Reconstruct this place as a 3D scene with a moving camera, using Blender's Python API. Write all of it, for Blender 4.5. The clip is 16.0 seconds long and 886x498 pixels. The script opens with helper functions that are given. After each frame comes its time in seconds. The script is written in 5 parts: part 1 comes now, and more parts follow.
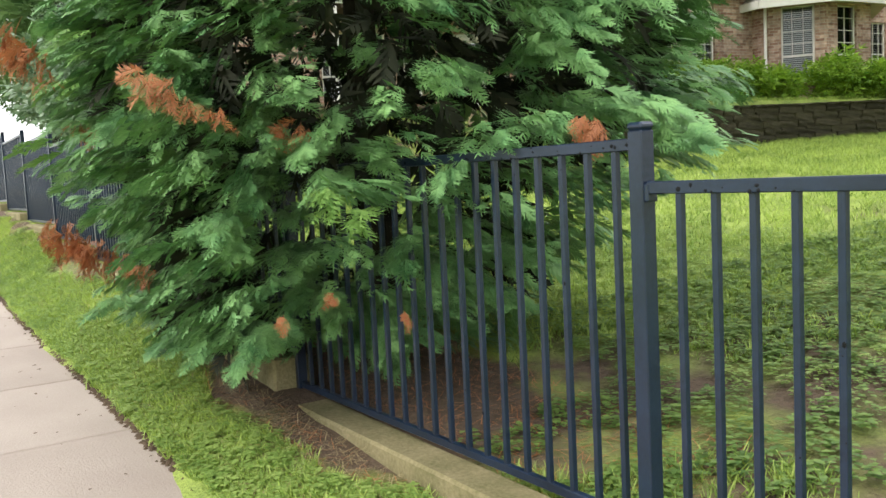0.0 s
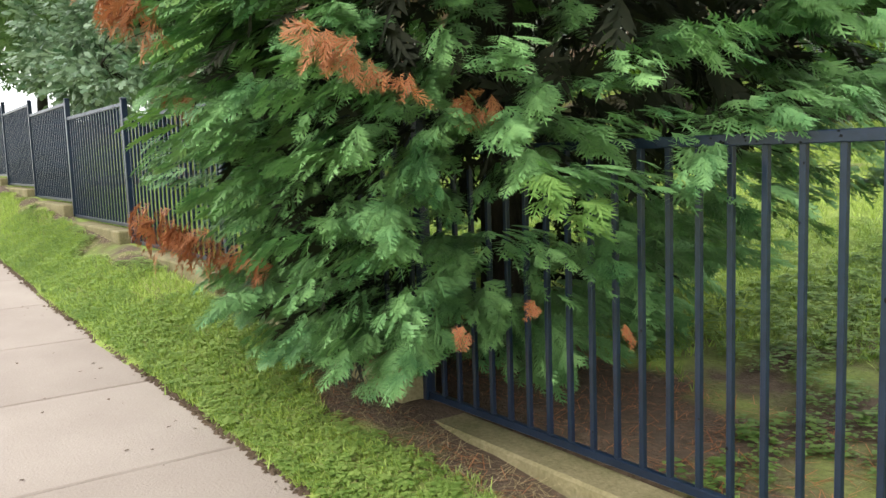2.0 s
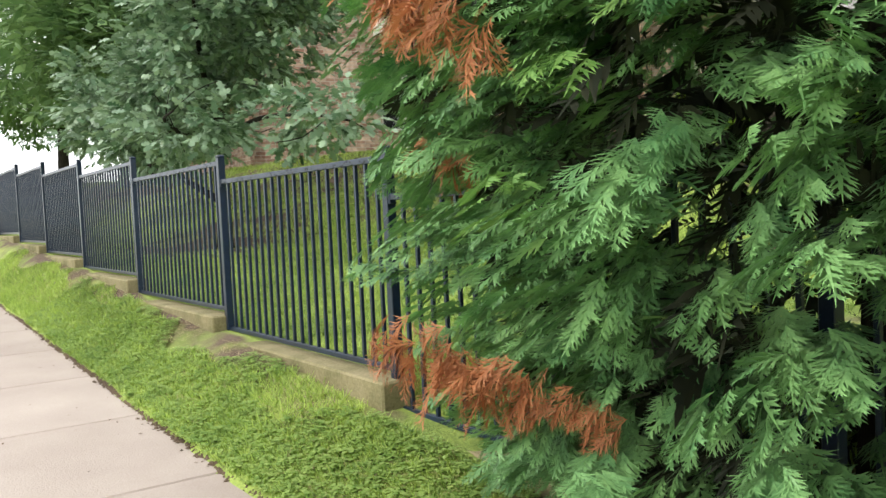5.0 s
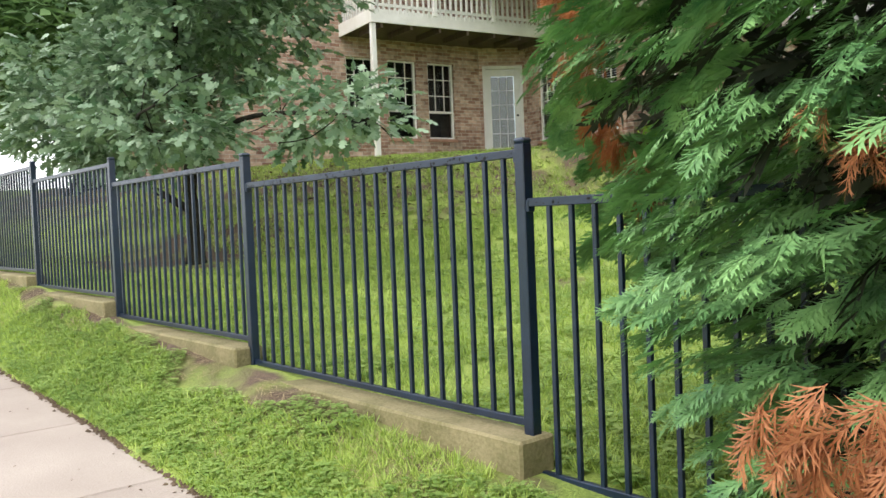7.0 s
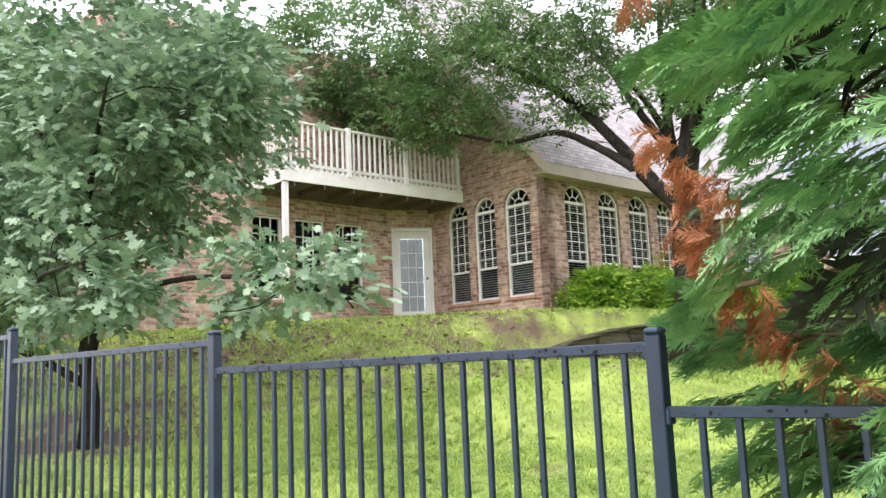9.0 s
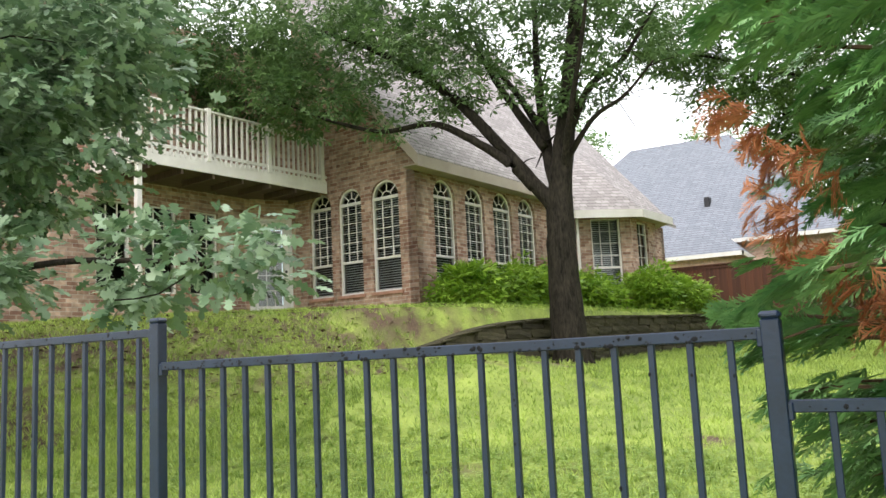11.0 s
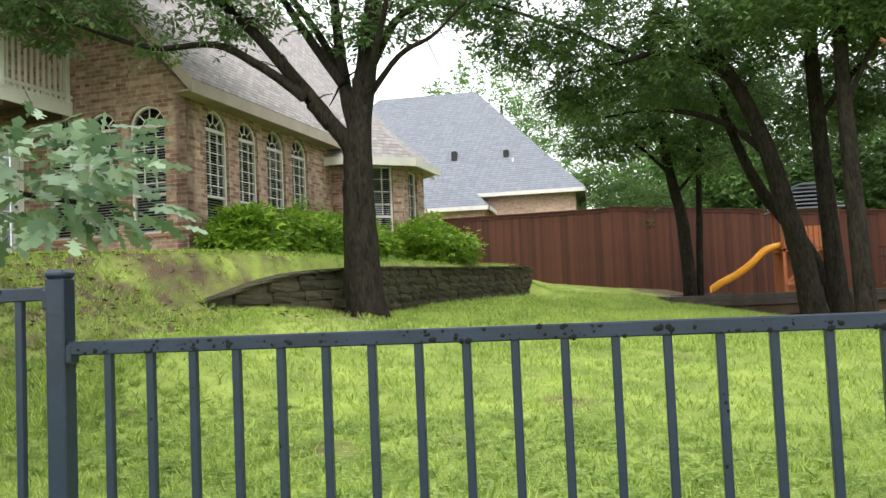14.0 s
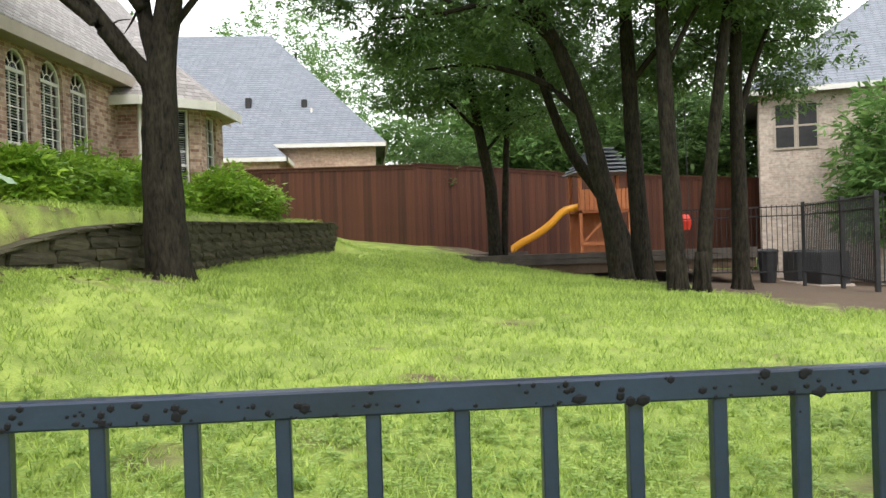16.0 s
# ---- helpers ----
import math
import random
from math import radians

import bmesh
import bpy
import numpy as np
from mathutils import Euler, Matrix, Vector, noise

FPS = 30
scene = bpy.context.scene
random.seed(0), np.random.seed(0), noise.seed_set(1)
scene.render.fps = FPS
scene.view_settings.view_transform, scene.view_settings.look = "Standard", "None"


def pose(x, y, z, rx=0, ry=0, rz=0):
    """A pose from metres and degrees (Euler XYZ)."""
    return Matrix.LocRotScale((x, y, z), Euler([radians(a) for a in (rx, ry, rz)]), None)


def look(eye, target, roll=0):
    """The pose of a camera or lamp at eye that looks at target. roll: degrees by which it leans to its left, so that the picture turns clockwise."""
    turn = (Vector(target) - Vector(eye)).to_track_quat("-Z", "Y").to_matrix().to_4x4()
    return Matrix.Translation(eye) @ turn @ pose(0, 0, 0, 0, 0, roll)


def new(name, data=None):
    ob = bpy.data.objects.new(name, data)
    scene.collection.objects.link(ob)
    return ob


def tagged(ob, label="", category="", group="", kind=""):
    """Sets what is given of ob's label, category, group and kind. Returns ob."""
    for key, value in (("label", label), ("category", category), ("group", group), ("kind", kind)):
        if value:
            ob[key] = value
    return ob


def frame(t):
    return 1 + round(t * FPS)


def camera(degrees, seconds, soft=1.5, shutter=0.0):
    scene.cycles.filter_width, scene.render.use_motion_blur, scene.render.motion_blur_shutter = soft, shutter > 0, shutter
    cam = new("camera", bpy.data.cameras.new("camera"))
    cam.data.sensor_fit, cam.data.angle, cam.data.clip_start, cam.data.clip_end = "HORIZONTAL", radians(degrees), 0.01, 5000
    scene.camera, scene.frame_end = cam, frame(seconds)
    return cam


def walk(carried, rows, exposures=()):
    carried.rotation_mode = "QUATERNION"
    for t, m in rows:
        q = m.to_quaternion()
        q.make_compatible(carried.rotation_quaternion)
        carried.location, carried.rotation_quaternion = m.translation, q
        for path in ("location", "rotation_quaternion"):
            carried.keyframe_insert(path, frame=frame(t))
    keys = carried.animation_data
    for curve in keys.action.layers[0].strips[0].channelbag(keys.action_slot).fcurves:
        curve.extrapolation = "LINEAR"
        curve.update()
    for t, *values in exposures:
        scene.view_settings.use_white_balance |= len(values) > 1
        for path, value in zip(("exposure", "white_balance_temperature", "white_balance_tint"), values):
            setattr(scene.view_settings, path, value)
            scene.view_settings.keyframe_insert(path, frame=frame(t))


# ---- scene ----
cam = camera(55.7, 16.0)
PATH = [
    (0, (9.406, -1.811, 1.166), (7.739, -0.72, 0.993), -2.9),
    (0.5, (9.215, -1.931, 1.185), (7.546, -0.848, 0.986), -3.3),
    (1, (9.021, -2.079, 1.193), (7.36, -0.987, 0.973), -3.4),
    (1.5, (8.769, -2.163, 1.202), (7.144, -1.019, 0.979), -2.9),
    (2, (8.445, -2.19, 1.219), (6.813, -1.055, 0.994), -2.0),
    (2.5, (8.162, -2.307, 1.22), (6.553, -1.141, 0.995), -1.2),
    (3, (7.857, -2.341, 1.217), (6.218, -1.213, 1.014), -0.6),
    (3.5, (7.541, -2.35, 1.245), (5.889, -1.238, 1.057), 0.2),
    (4, (7.189, -2.411, 1.262), (5.579, -1.241, 1.063), -0.2),
    (4.5, (6.85, -2.426, 1.278), (5.234, -1.256, 1.133), -0.7),
    (5, (6.526, -2.412, 1.364), (4.886, -1.271, 1.265), -2.7),
    (7.5, (4.746, -2.644, 1.403), (3.256, -1.313, 1.312), -1.9),
    (8, (4.412, -2.648, 1.441), (2.968, -1.267, 1.35), -1.8),
    (8.5, (4.115, -2.652, 1.503), (2.747, -1.196, 1.592), -2.0),
    (9, (3.878, -2.612, 1.6), (2.589, -1.11, 1.888), -2.4),
    (11.5, (2.641, -2.662, 1.624), (1.808, -0.858, 1.855), -2.5),
    (12, (2.339, -2.616, 1.662), (1.637, -0.755, 1.868), -2.7),
    (12.5, (2.038, -2.504, 1.686), (1.429, -0.609, 1.882), -3.0),
    (13, (1.777, -2.517, 1.710), (1.245, -0.598, 1.889), -2.6),
    (13.5, (1.604, -2.325, 1.733), (1.136, -0.385, 1.871), -2.5),
    (14, (1.419, -2.067, 1.749), (1.078, -0.100, 1.861), -2.5),
    (14.5, (1.212, -1.870, 1.781), (1.086, 0.124, 1.873), -2.1),
    (15, (1.047, -1.619, 1.784), (1.020, 0.379, 1.859), -1.0),
    (15.5, (0.919, -1.334, 1.824), (0.981, 0.665, 1.828), -0.9),
    (16, (0.753, -1.144, 1.863), (0.920, 0.849, 1.847), -1.8),
]
walk(cam, [(t, look(eye, target, roll)) for t, eye, target, roll in PATH], [(0, 0.25, 6500, 10), (3.5, 0.2, 6500, 10), (5, 0.25, 6450, 10), (7.5, 0.3, 6350, 12), (8.5, 0.6, 6250, 16), (9, 0.75, 6200, 20), (10, 0.5, 6350, 16), (11.5, 0.25, 6500, 12), (13, 0.2, 6500, 10), (16, 0.2, 6500, 10)])

# ---------------------------------------------------------------- light
world = bpy.data.worlds.new("overcast")
world.use_nodes = True
scene.world = world
wn, wl = world.node_tree.nodes, world.node_tree.links
wn.clear()
sky = wn.new("ShaderNodeTexSky")
sky.sky_type, sky.sun_disc = "NISHITA", False
sky.sun_elevation, sky.sun_rotation = radians(52), radians(178)
sky.air_density, sky.dust_density, sky.ozone_density = 1.0, 6.0, 0.6
cloud_noise = wn.new("ShaderNodeTexNoise")
cloud_noise.inputs["Scale"].default_value = 1.6
cloud_noise.inputs["Detail"].default_value = 4.0
cloud_ramp = wn.new("ShaderNodeValToRGB")
cloud_ramp.color_ramp.elements[0].color = (0.88, 0.91, 0.94, 1)
cloud_ramp.color_ramp.elements[1].color = (1.0, 1.0, 1.0, 1)
wl.new(cloud_noise.outputs["Fac"], cloud_ramp.inputs["Fac"])
sky_bg, cloud_bg, sky_mix, sky_out = wn.new("ShaderNodeBackground"), wn.new("ShaderNodeBackground"), wn.new("ShaderNodeMixShader"), wn.new("ShaderNodeOutputWorld")
sky_bg.inputs["Strength"].default_value = 0.15
cloud_bg.inputs["Strength"].default_value = 2.2
sky_mix.inputs["Fac"].default_value = 0.8
wl.new(sky.outputs["Color"], sky_bg.inputs["Color"])
wl.new(cloud_ramp.outputs["Color"], cloud_bg.inputs["Color"])
wl.new(sky_bg.outputs[0], sky_mix.inputs[1])
wl.new(cloud_bg.outputs[0], sky_mix.inputs[2])
wl.new(sky_mix.outputs[0], sky_out.inputs["Surface"])
sun = new("sun", bpy.data.lights.new("sun", "SUN"))
sun.data.energy, sun.data.angle, sun.data.color = 1.2, radians(25), (1.0, 0.97, 0.92)
sun.matrix_world = look((0, 0, 30), (10 * math.sin(radians(-2)), 10 * math.cos(radians(-2)), 30 - 10 * math.tan(radians(52))))

# ---------------------------------------------------------------- materials


def material(name, low, high, scale=6.0, rough=0.8, metal=0.0, bump=0.0, bump_scale=40.0, fine=0.25, spec=0.4, island=0.0, objects=0.0, stretch=(1, 1, 1)):
    """Two scales of noise between two colours, with relief; island or objects: how far pieces differ."""
    m = bpy.data.materials.new(name)
    m.use_nodes = True
    n, l = m.node_tree.nodes, m.node_tree.links
    b = n["Principled BSDF"]
    tc, mp = n.new("ShaderNodeTexCoord"), n.new("ShaderNodeMapping")
    mp.inputs["Scale"].default_value = stretch
    l.new(tc.outputs["Object"], mp.inputs["Vector"])
    big, small = n.new("ShaderNodeTexNoise"), n.new("ShaderNodeTexNoise")
    big.inputs["Scale"].default_value, big.inputs["Detail"].default_value = scale, 4
    small.inputs["Scale"].default_value, small.inputs["Detail"].default_value = bump_scale, 5
    for t in (big, small):
        l.new(mp.outputs[0], t.inputs["Vector"])
    mix = n.new("ShaderNodeMix")
    mix.inputs[0].default_value = fine
    l.new(big.outputs["Fac"], mix.inputs[2])
    l.new(small.outputs["Fac"], mix.inputs[3])
    fac = mix.outputs[0]
    spread = n.new("ShaderNodeMapRange")
    spread.inputs["From Min"].default_value, spread.inputs["From Max"].default_value = 0.3, 0.7
    l.new(fac, spread.inputs["Value"])
    fac = spread.outputs[0]
    for amount, node, out in ((island, "ShaderNodeNewGeometry", "Random Per Island"), (objects, "ShaderNodeObjectInfo", "Random")):
        if amount:
            g, mm = n.new(node), n.new("ShaderNodeMix")
            mm.inputs[0].default_value = amount
            l.new(fac, mm.inputs[2])
            l.new(g.outputs[out], mm.inputs[3])
            fac = mm.outputs[0]
    ramp = n.new("ShaderNodeValToRGB")
    ramp.color_ramp.elements[0].color, ramp.color_ramp.elements[1].color = (*low, 1), (*high, 1)
    l.new(fac, ramp.inputs["Fac"])
    l.new(ramp.outputs["Color"], b.inputs["Base Color"])
    b.inputs["Roughness"].default_value, b.inputs["Metallic"].default_value = rough, metal
    b.inputs["Specular IOR Level"].default_value = spec
    if bump:
        bp = n.new("ShaderNodeBump")
        bp.inputs["Strength"].default_value, bp.inputs["Distance"].default_value = bump, 0.02
        l.new(small.outputs["Fac"], bp.inputs["Height"])
        l.new(bp.outputs[0], b.inputs["Normal"])
    return m


def leafy(name, low, high, clear=0.35, rough=0.5, scale=1.2, each=0.55):
    """Foliage: each leaf its own tone, with light passing through."""
    m = material(name, low, high, scale=scale, rough=rough, fine=0.1, spec=0.35, island=each)
    n, l = m.node_tree.nodes, m.node_tree.links
    b, out = n["Principled BSDF"], n["Material Output"]
    tr, mx = n.new("ShaderNodeBsdfTranslucent"), n.new("ShaderNodeMixShader")
    l.new(b.inputs["Base Color"].links[0].from_socket, tr.inputs["Color"])
    mx.inputs[0].default_value = clear
    l.new(b.outputs[0], mx.inputs[1])
    l.new(tr.outputs[0], mx.inputs[2])
    l.new(mx.outputs[0], out.inputs["Surface"])
    return m


def brickwork(name, c1, c2, mortar, width=0.215, height=0.075, blotch=0.35):
    m = bpy.data.materials.new(name)
    m.use_nodes = True
    n, l = m.node_tree.nodes, m.node_tree.links
    b = n["Principled BSDF"]
    uv = n.new("ShaderNodeUVMap")
    br = n.new("ShaderNodeTexBrick")
    br.inputs["Scale"].default_value = 1.0
    br.inputs["Brick Width"].default_value, br.inputs["Row Height"].default_value = width, height
    br.inputs["Mortar Size"].default_value, br.inputs["Mortar Smooth"].default_value = 0.006, 0.2
    br.inputs["Bias"].default_value = -0.1
    br.inputs["Color1"].default_value, br.inputs["Color2"].default_value, br.inputs["Mortar"].default_value = (*c1, 1), (*c2, 1), (*mortar, 1)
    l.new(uv.outputs[0], br.inputs["Vector"])
    no, no2 = n.new("ShaderNodeTexNoise"), n.new("ShaderNodeTexNoise")
    no.inputs["Scale"].default_value, no.inputs["Detail"].default_value = 0.9, 5
    no2.inputs["Scale"].default_value, no2.inputs["Detail"].default_value = 9.0, 4
    l.new(uv.outputs[0], no.inputs["Vector"])
    l.new(uv.outputs[0], no2.inputs["Vector"])
    add = n.new("ShaderNodeMath")
    l.new(no.outputs["Fac"], add.inputs[0])
    l.new(no2.outputs["Fac"], add.inputs[1])
    rng = n.new("ShaderNodeMapRange")
    rng.inputs["From Min"].default_value, rng.inputs["From Max"].default_value = 0.7, 1.3
    rng.inputs["To Min"].default_value, rng.inputs["To Max"].default_value = 1 - blotch, 1 + blotch * 0.6
    l.new(add.outputs[0], rng.inputs["Value"])
    mul = n.new("ShaderNodeVectorMath")
    mul.operation = "SCALE"
    l.new(br.outputs["Color"], mul.inputs[0])
    l.new(rng.outputs[0], mul.inputs["Scale"])
    l.new(mul.outputs[0], b.inputs["Base Color"])
    bp = n.new("ShaderNodeBump")
    bp.inputs["Strength"].default_value, bp.inputs["Distance"].default_value, bp.invert = 0.6, 0.01, True
    l.new(br.outputs["Fac"], bp.inputs["Height"])
    l.new(bp.outputs[0], b.inputs["Normal"])
    b.inputs["Roughness"].default_value = 0.9
    return m


M = {
    "iron": material("iron", (0.004, 0.010, 0.024), (0.013, 0.027, 0.060), scale=5, rough=0.30, bump=0.05, bump_scale=60, spec=0.5),
    "wet": material("wet", (0.002, 0.0025, 0.004), (0.006, 0.007, 0.01), rough=0.45, spec=0.2),
    "concrete": material("concrete", (0.30, 0.245, 0.205), (0.45, 0.385, 0.33), scale=1.3, rough=0.85, bump=0.25, bump_scale=90, fine=0.35, objects=0.25),
    "kerb": material("kerb", (0.085, 0.085, 0.022), (0.36, 0.30, 0.17), scale=3.5, rough=0.9, bump=0.4, bump_scale=60, fine=0.4, objects=0.2),
    "straw": leafy("straw", (0.26, 0.19, 0.09), (0.52, 0.42, 0.24), clear=0.15),
    "soil": material("soil", (0.05, 0.032, 0.018), (0.16, 0.11, 0.07), scale=2.5, rough=0.95, bump=0.6, bump_scale=45, fine=0.5),
    "brick": brickwork("brick", (0.28, 0.15, 0.105), (0.58, 0.42, 0.32), (0.50, 0.43, 0.36), blotch=0.45),
    "pale_brick": brickwork("pale_brick", (0.50, 0.40, 0.33), (0.62, 0.53, 0.45), (0.58, 0.53, 0.47)),
    "pink_brick": brickwork("pink_brick", (0.56, 0.37, 0.28), (0.66, 0.47, 0.36), (0.58, 0.48, 0.40)),
    "white": material("white", (0.62, 0.60, 0.55), (0.78, 0.76, 0.72), scale=3, rough=0.55, bump=0.05),
    "cream": material("cream", (0.36, 0.30, 0.24), (0.47, 0.41, 0.34), scale=2, rough=0.6),
    "soffit": material("soffit", (0.30, 0.25, 0.19), (0.42, 0.36, 0.28), scale=2, rough=0.7),
    "deck": material("deck", (0.07, 0.048, 0.035), (0.13, 0.095, 0.07), scale=3, rough=0.85, stretch=(1, 8, 1)),
    "shingle": material("shingle", (0.26, 0.23, 0.22), (0.40, 0.37, 0.35), scale=3, rough=0.95, bump=0.5, bump_scale=30, fine=0.4),
    "slate": material("slate", (0.17, 0.19, 0.23), (0.26, 0.28, 0.32), scale=2, rough=0.9, bump=0.4, bump_scale=25, fine=0.4),
    "cedar": material("cedar", (0.032, 0.011, 0.007), (0.125, 0.043, 0.021), scale=2.5, rough=0.75, bump=0.3, bump_scale=18, objects=0.5, stretch=(6, 6, 0.6)),
    "playwood": material("playwood", (0.30, 0.09, 0.03), (0.48, 0.17, 0.06), scale=3, rough=0.6, bump=0.2, objects=0.2, stretch=(4, 4, 1)),
    "stone": material("stone", (0.014, 0.013, 0.007), (0.095, 0.085, 0.047), scale=3, rough=0.92, bump=0.8, bump_scale=22, fine=0.4, objects=0.35),
    "timber": material("timber", (0.045, 0.038, 0.032), (0.10, 0.085, 0.07), scale=3, rough=0.9, bump=0.4),
    "bark": material("bark", (0.002, 0.0018, 0.0014), (0.042, 0.036, 0.026), scale=9, rough=0.9, bump=1.0, bump_scale=30, fine=0.6, spec=0.15, stretch=(1, 1, 0.3)),
    "twig": material("twig", (0.06, 0.035, 0.02), (0.14, 0.09, 0.05), scale=7, rough=0.9),
    "yellow": material("yellow", (0.80, 0.33, 0.01), (0.90, 0.42, 0.02), scale=2, rough=0.3, spec=0.5),
    "red": material("red", (0.55, 0.03, 0.02), (0.70, 0.06, 0.03), scale=2, rough=0.4),
    "dark": material("dark", (0.012, 0.012, 0.014), (0.03, 0.03, 0.033), scale=4, rough=0.5),
    "blind": material("blind", (0.62, 0.62, 0.60), (0.74, 0.74, 0.72), scale=3, rough=0.5),
    # near-black lining that gives window backs the darkness of unlit rooms
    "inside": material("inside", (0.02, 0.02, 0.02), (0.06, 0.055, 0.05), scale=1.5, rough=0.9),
    "metal": material("metal", (0.20, 0.21, 0.21), (0.34, 0.35, 0.35), scale=3, rough=0.5, metal=0.5),
    "cypress": leafy("cypress", (0.038, 0.145, 0.052), (0.32, 0.55, 0.20), clear=0.08, rough=0.42, scale=4.5, each=0.22),
    # old inner sprays, coloured near-black to carry the crown's inner shade
    "shaded_old_spray": leafy("shaded_old_spray", (0.008, 0.014, 0.006), (0.028, 0.03, 0.014), clear=0.05, rough=0.8, scale=4),
    "cypress_tip": leafy("cypress_tip", (0.10, 0.24, 0.05), (0.26, 0.42, 0.11), clear=0.25),
    "dead": leafy("dead", (0.24, 0.075, 0.025), (0.62, 0.27, 0.12), clear=0.2, scale=9, each=0.35),
    "oak_leaf": leafy("oak_leaf", (0.026, 0.075, 0.022), (0.21, 0.33, 0.12), clear=0.35, each=0.45),
    "grey_leaf": leafy("grey_leaf", (0.03, 0.10, 0.034), (0.37, 0.49, 0.32), clear=0.22, rough=0.30, scale=2.6, each=0.62),
    "dark_leaf": leafy("dark_leaf", (0.022, 0.06, 0.018), (0.16, 0.27, 0.075), clear=0.4),
    "shrub": leafy("shrub", (0.06, 0.18, 0.015), (0.42, 0.62, 0.07), clear=0.35, scale=3),
    "far_leaf": leafy("far_leaf", (0.05, 0.14, 0.035), (0.24, 0.38, 0.11), clear=0.4),
    "grass": leafy("grass", (0.085, 0.18, 0.028), (0.60, 0.735, 0.175), clear=0.35, rough=0.42, scale=1.3, each=0.55),
    # weeds darker than the clover, with the cypress's shade in the colour
    "shaded_weed": leafy("shaded_weed", (0.055, 0.13, 0.028), (0.30, 0.44, 0.11), clear=0.3, scale=2.5),
    "clover": leafy("clover", (0.13, 0.26, 0.045), (0.48, 0.61, 0.18), clear=0.35, scale=2.5),
}

# lawn sheet: grass tones, bare earth and mulch by wide noise
turf = material("turf", (0.09, 0.145, 0.026), (0.41, 0.505, 0.105), scale=1.6, rough=0.9, bump=0.7, bump_scale=55, fine=0.4)
tn, tl = turf.node_tree.nodes, turf.node_tree.links
tb = tn["Principled BSDF"]
green = tb.inputs["Base Color"].links[0].from_socket
bare_att = tn.new("ShaderNodeAttribute")
bare_att.attribute_name = "bare"
patch = tn.new("ShaderNodeTexNoise")
patch.inputs["Scale"].default_value, patch.inputs["Detail"].default_value = 2.2, 6
tcn = tn.new("ShaderNodeTexCoord")
tl.new(tcn.outputs["Object"], patch.inputs["Vector"])
psum = tn.new("ShaderNodeMath")
tl.new(bare_att.outputs["Fac"], psum.inputs[0])
tl.new(patch.outputs["Fac"], psum.inputs[1])
prange = tn.new("ShaderNodeMapRange")
prange.inputs["From Min"].default_value, prange.inputs["From Max"].default_value = 0.72, 1.0
tl.new(psum.outputs[0], prange.inputs["Value"])
earth = tn.new("ShaderNodeValToRGB")
earth.color_ramp.elements[0].color, earth.color_ramp.elements[1].color = (0.038, 0.025, 0.015, 1), (0.19, 0.132, 0.088, 1)
enoise = tn.new("ShaderNodeTexNoise")
enoise.inputs["Scale"].default_value, enoise.inputs["Detail"].default_value = 30.0, 6
tl.new(tcn.outputs["Object"], enoise.inputs["Vector"])
tl.new(enoise.outputs["Fac"], earth.inputs["Fac"])
pmix = tn.new("ShaderNodeMix")
pmix.data_type = "RGBA"
tl.new(prange.outputs[0], pmix.inputs[0])
tl.new(green, pmix.inputs[6])
tl.new(earth.outputs["Color"], pmix.inputs[7])
tl.new(pmix.outputs[2], tb.inputs["Base Color"])

glass = bpy.data.materials.new("glass")
glass.use_nodes = True
gn, gl = glass.node_tree.nodes, glass.node_tree.links
gn.remove(gn["Principled BSDF"])
g_clear, g_gloss, g_mix, g_fres = gn.new("ShaderNodeBsdfTransparent"), gn.new("ShaderNodeBsdfGlossy"), gn.new("ShaderNodeMixShader"), gn.new("ShaderNodeFresnel")
g_clear.inputs["Color"].default_value = (0.72, 0.78, 0.78, 1)
g_gloss.inputs["Roughness"].default_value = 0.03
g_fres.inputs["IOR"].default_value = 1.6
gl.new(g_fres.outputs[0], g_mix.inputs[0])
gl.new(g_clear.outputs[0], g_mix.inputs[1])
gl.new(g_gloss.outputs[0], g_mix.inputs[2])
gl.new(g_mix.outputs[0], gn["Material Output"].inputs["Surface"])
M["glass"] = glass
M["turf"] = turf

# ---------------------------------------------------------------- mesh helpers


def mesh_object(name, bm, mat, parent=None, label="", smooth=False):
    me = bpy.data.meshes.new(name)
    bm.to_mesh(me)
    bm.free()
    if smooth:
        me.shade_smooth()
    me.materials.append(M[mat])
    ob = new(name, me)
    if parent is not None:
        ob.parent = parent
    if label:
        ob["label"] = label
    return ob


def part(name, bm, mat, parent, label="", smooth=False):
    return mesh_object(name, bm, mat, parent, label, smooth)


def share(name, mesh, parent, m, label=""):
    ob = new(name, mesh)
    ob.parent = parent
    ob.matrix_basis = m
    if label:
        ob["label"] = label
    return ob


def thing(name, label, category, m=None, group="", kind=""):
    ob = new(name)
    ob.empty_display_size = 0.2
    if m is not None:
        ob.matrix_basis = m
    return tagged(ob, label, category, group, kind)


def box(bm, a, b, m=None, bevel=0.0):
    x0, y0, z0 = a
    x1, y1, z1 = b
    made = bmesh.ops.create_cube(bm, size=1.0)["verts"]
    for v in made:
        v.co = Vector((x0 + (v.co.x + 0.5) * (x1 - x0), y0 + (v.co.y + 0.5) * (y1 - y0), z0 + (v.co.z + 0.5) * (z1 - z0)))
    if bevel:
        edges = {e for v in made for e in v.link_edges}
        made = bmesh.ops.bevel(bm, geom=list(edges), offset=bevel, segments=1, affect="EDGES")["verts"] + [v for v in made if v.is_valid]
    if m is not None:
        for v in set(made):
            v.co = m @ v.co
    return bm


def boxed(a, b, m=None, bevel=0.0):
    return box(bmesh.new(), a, b, m, bevel)


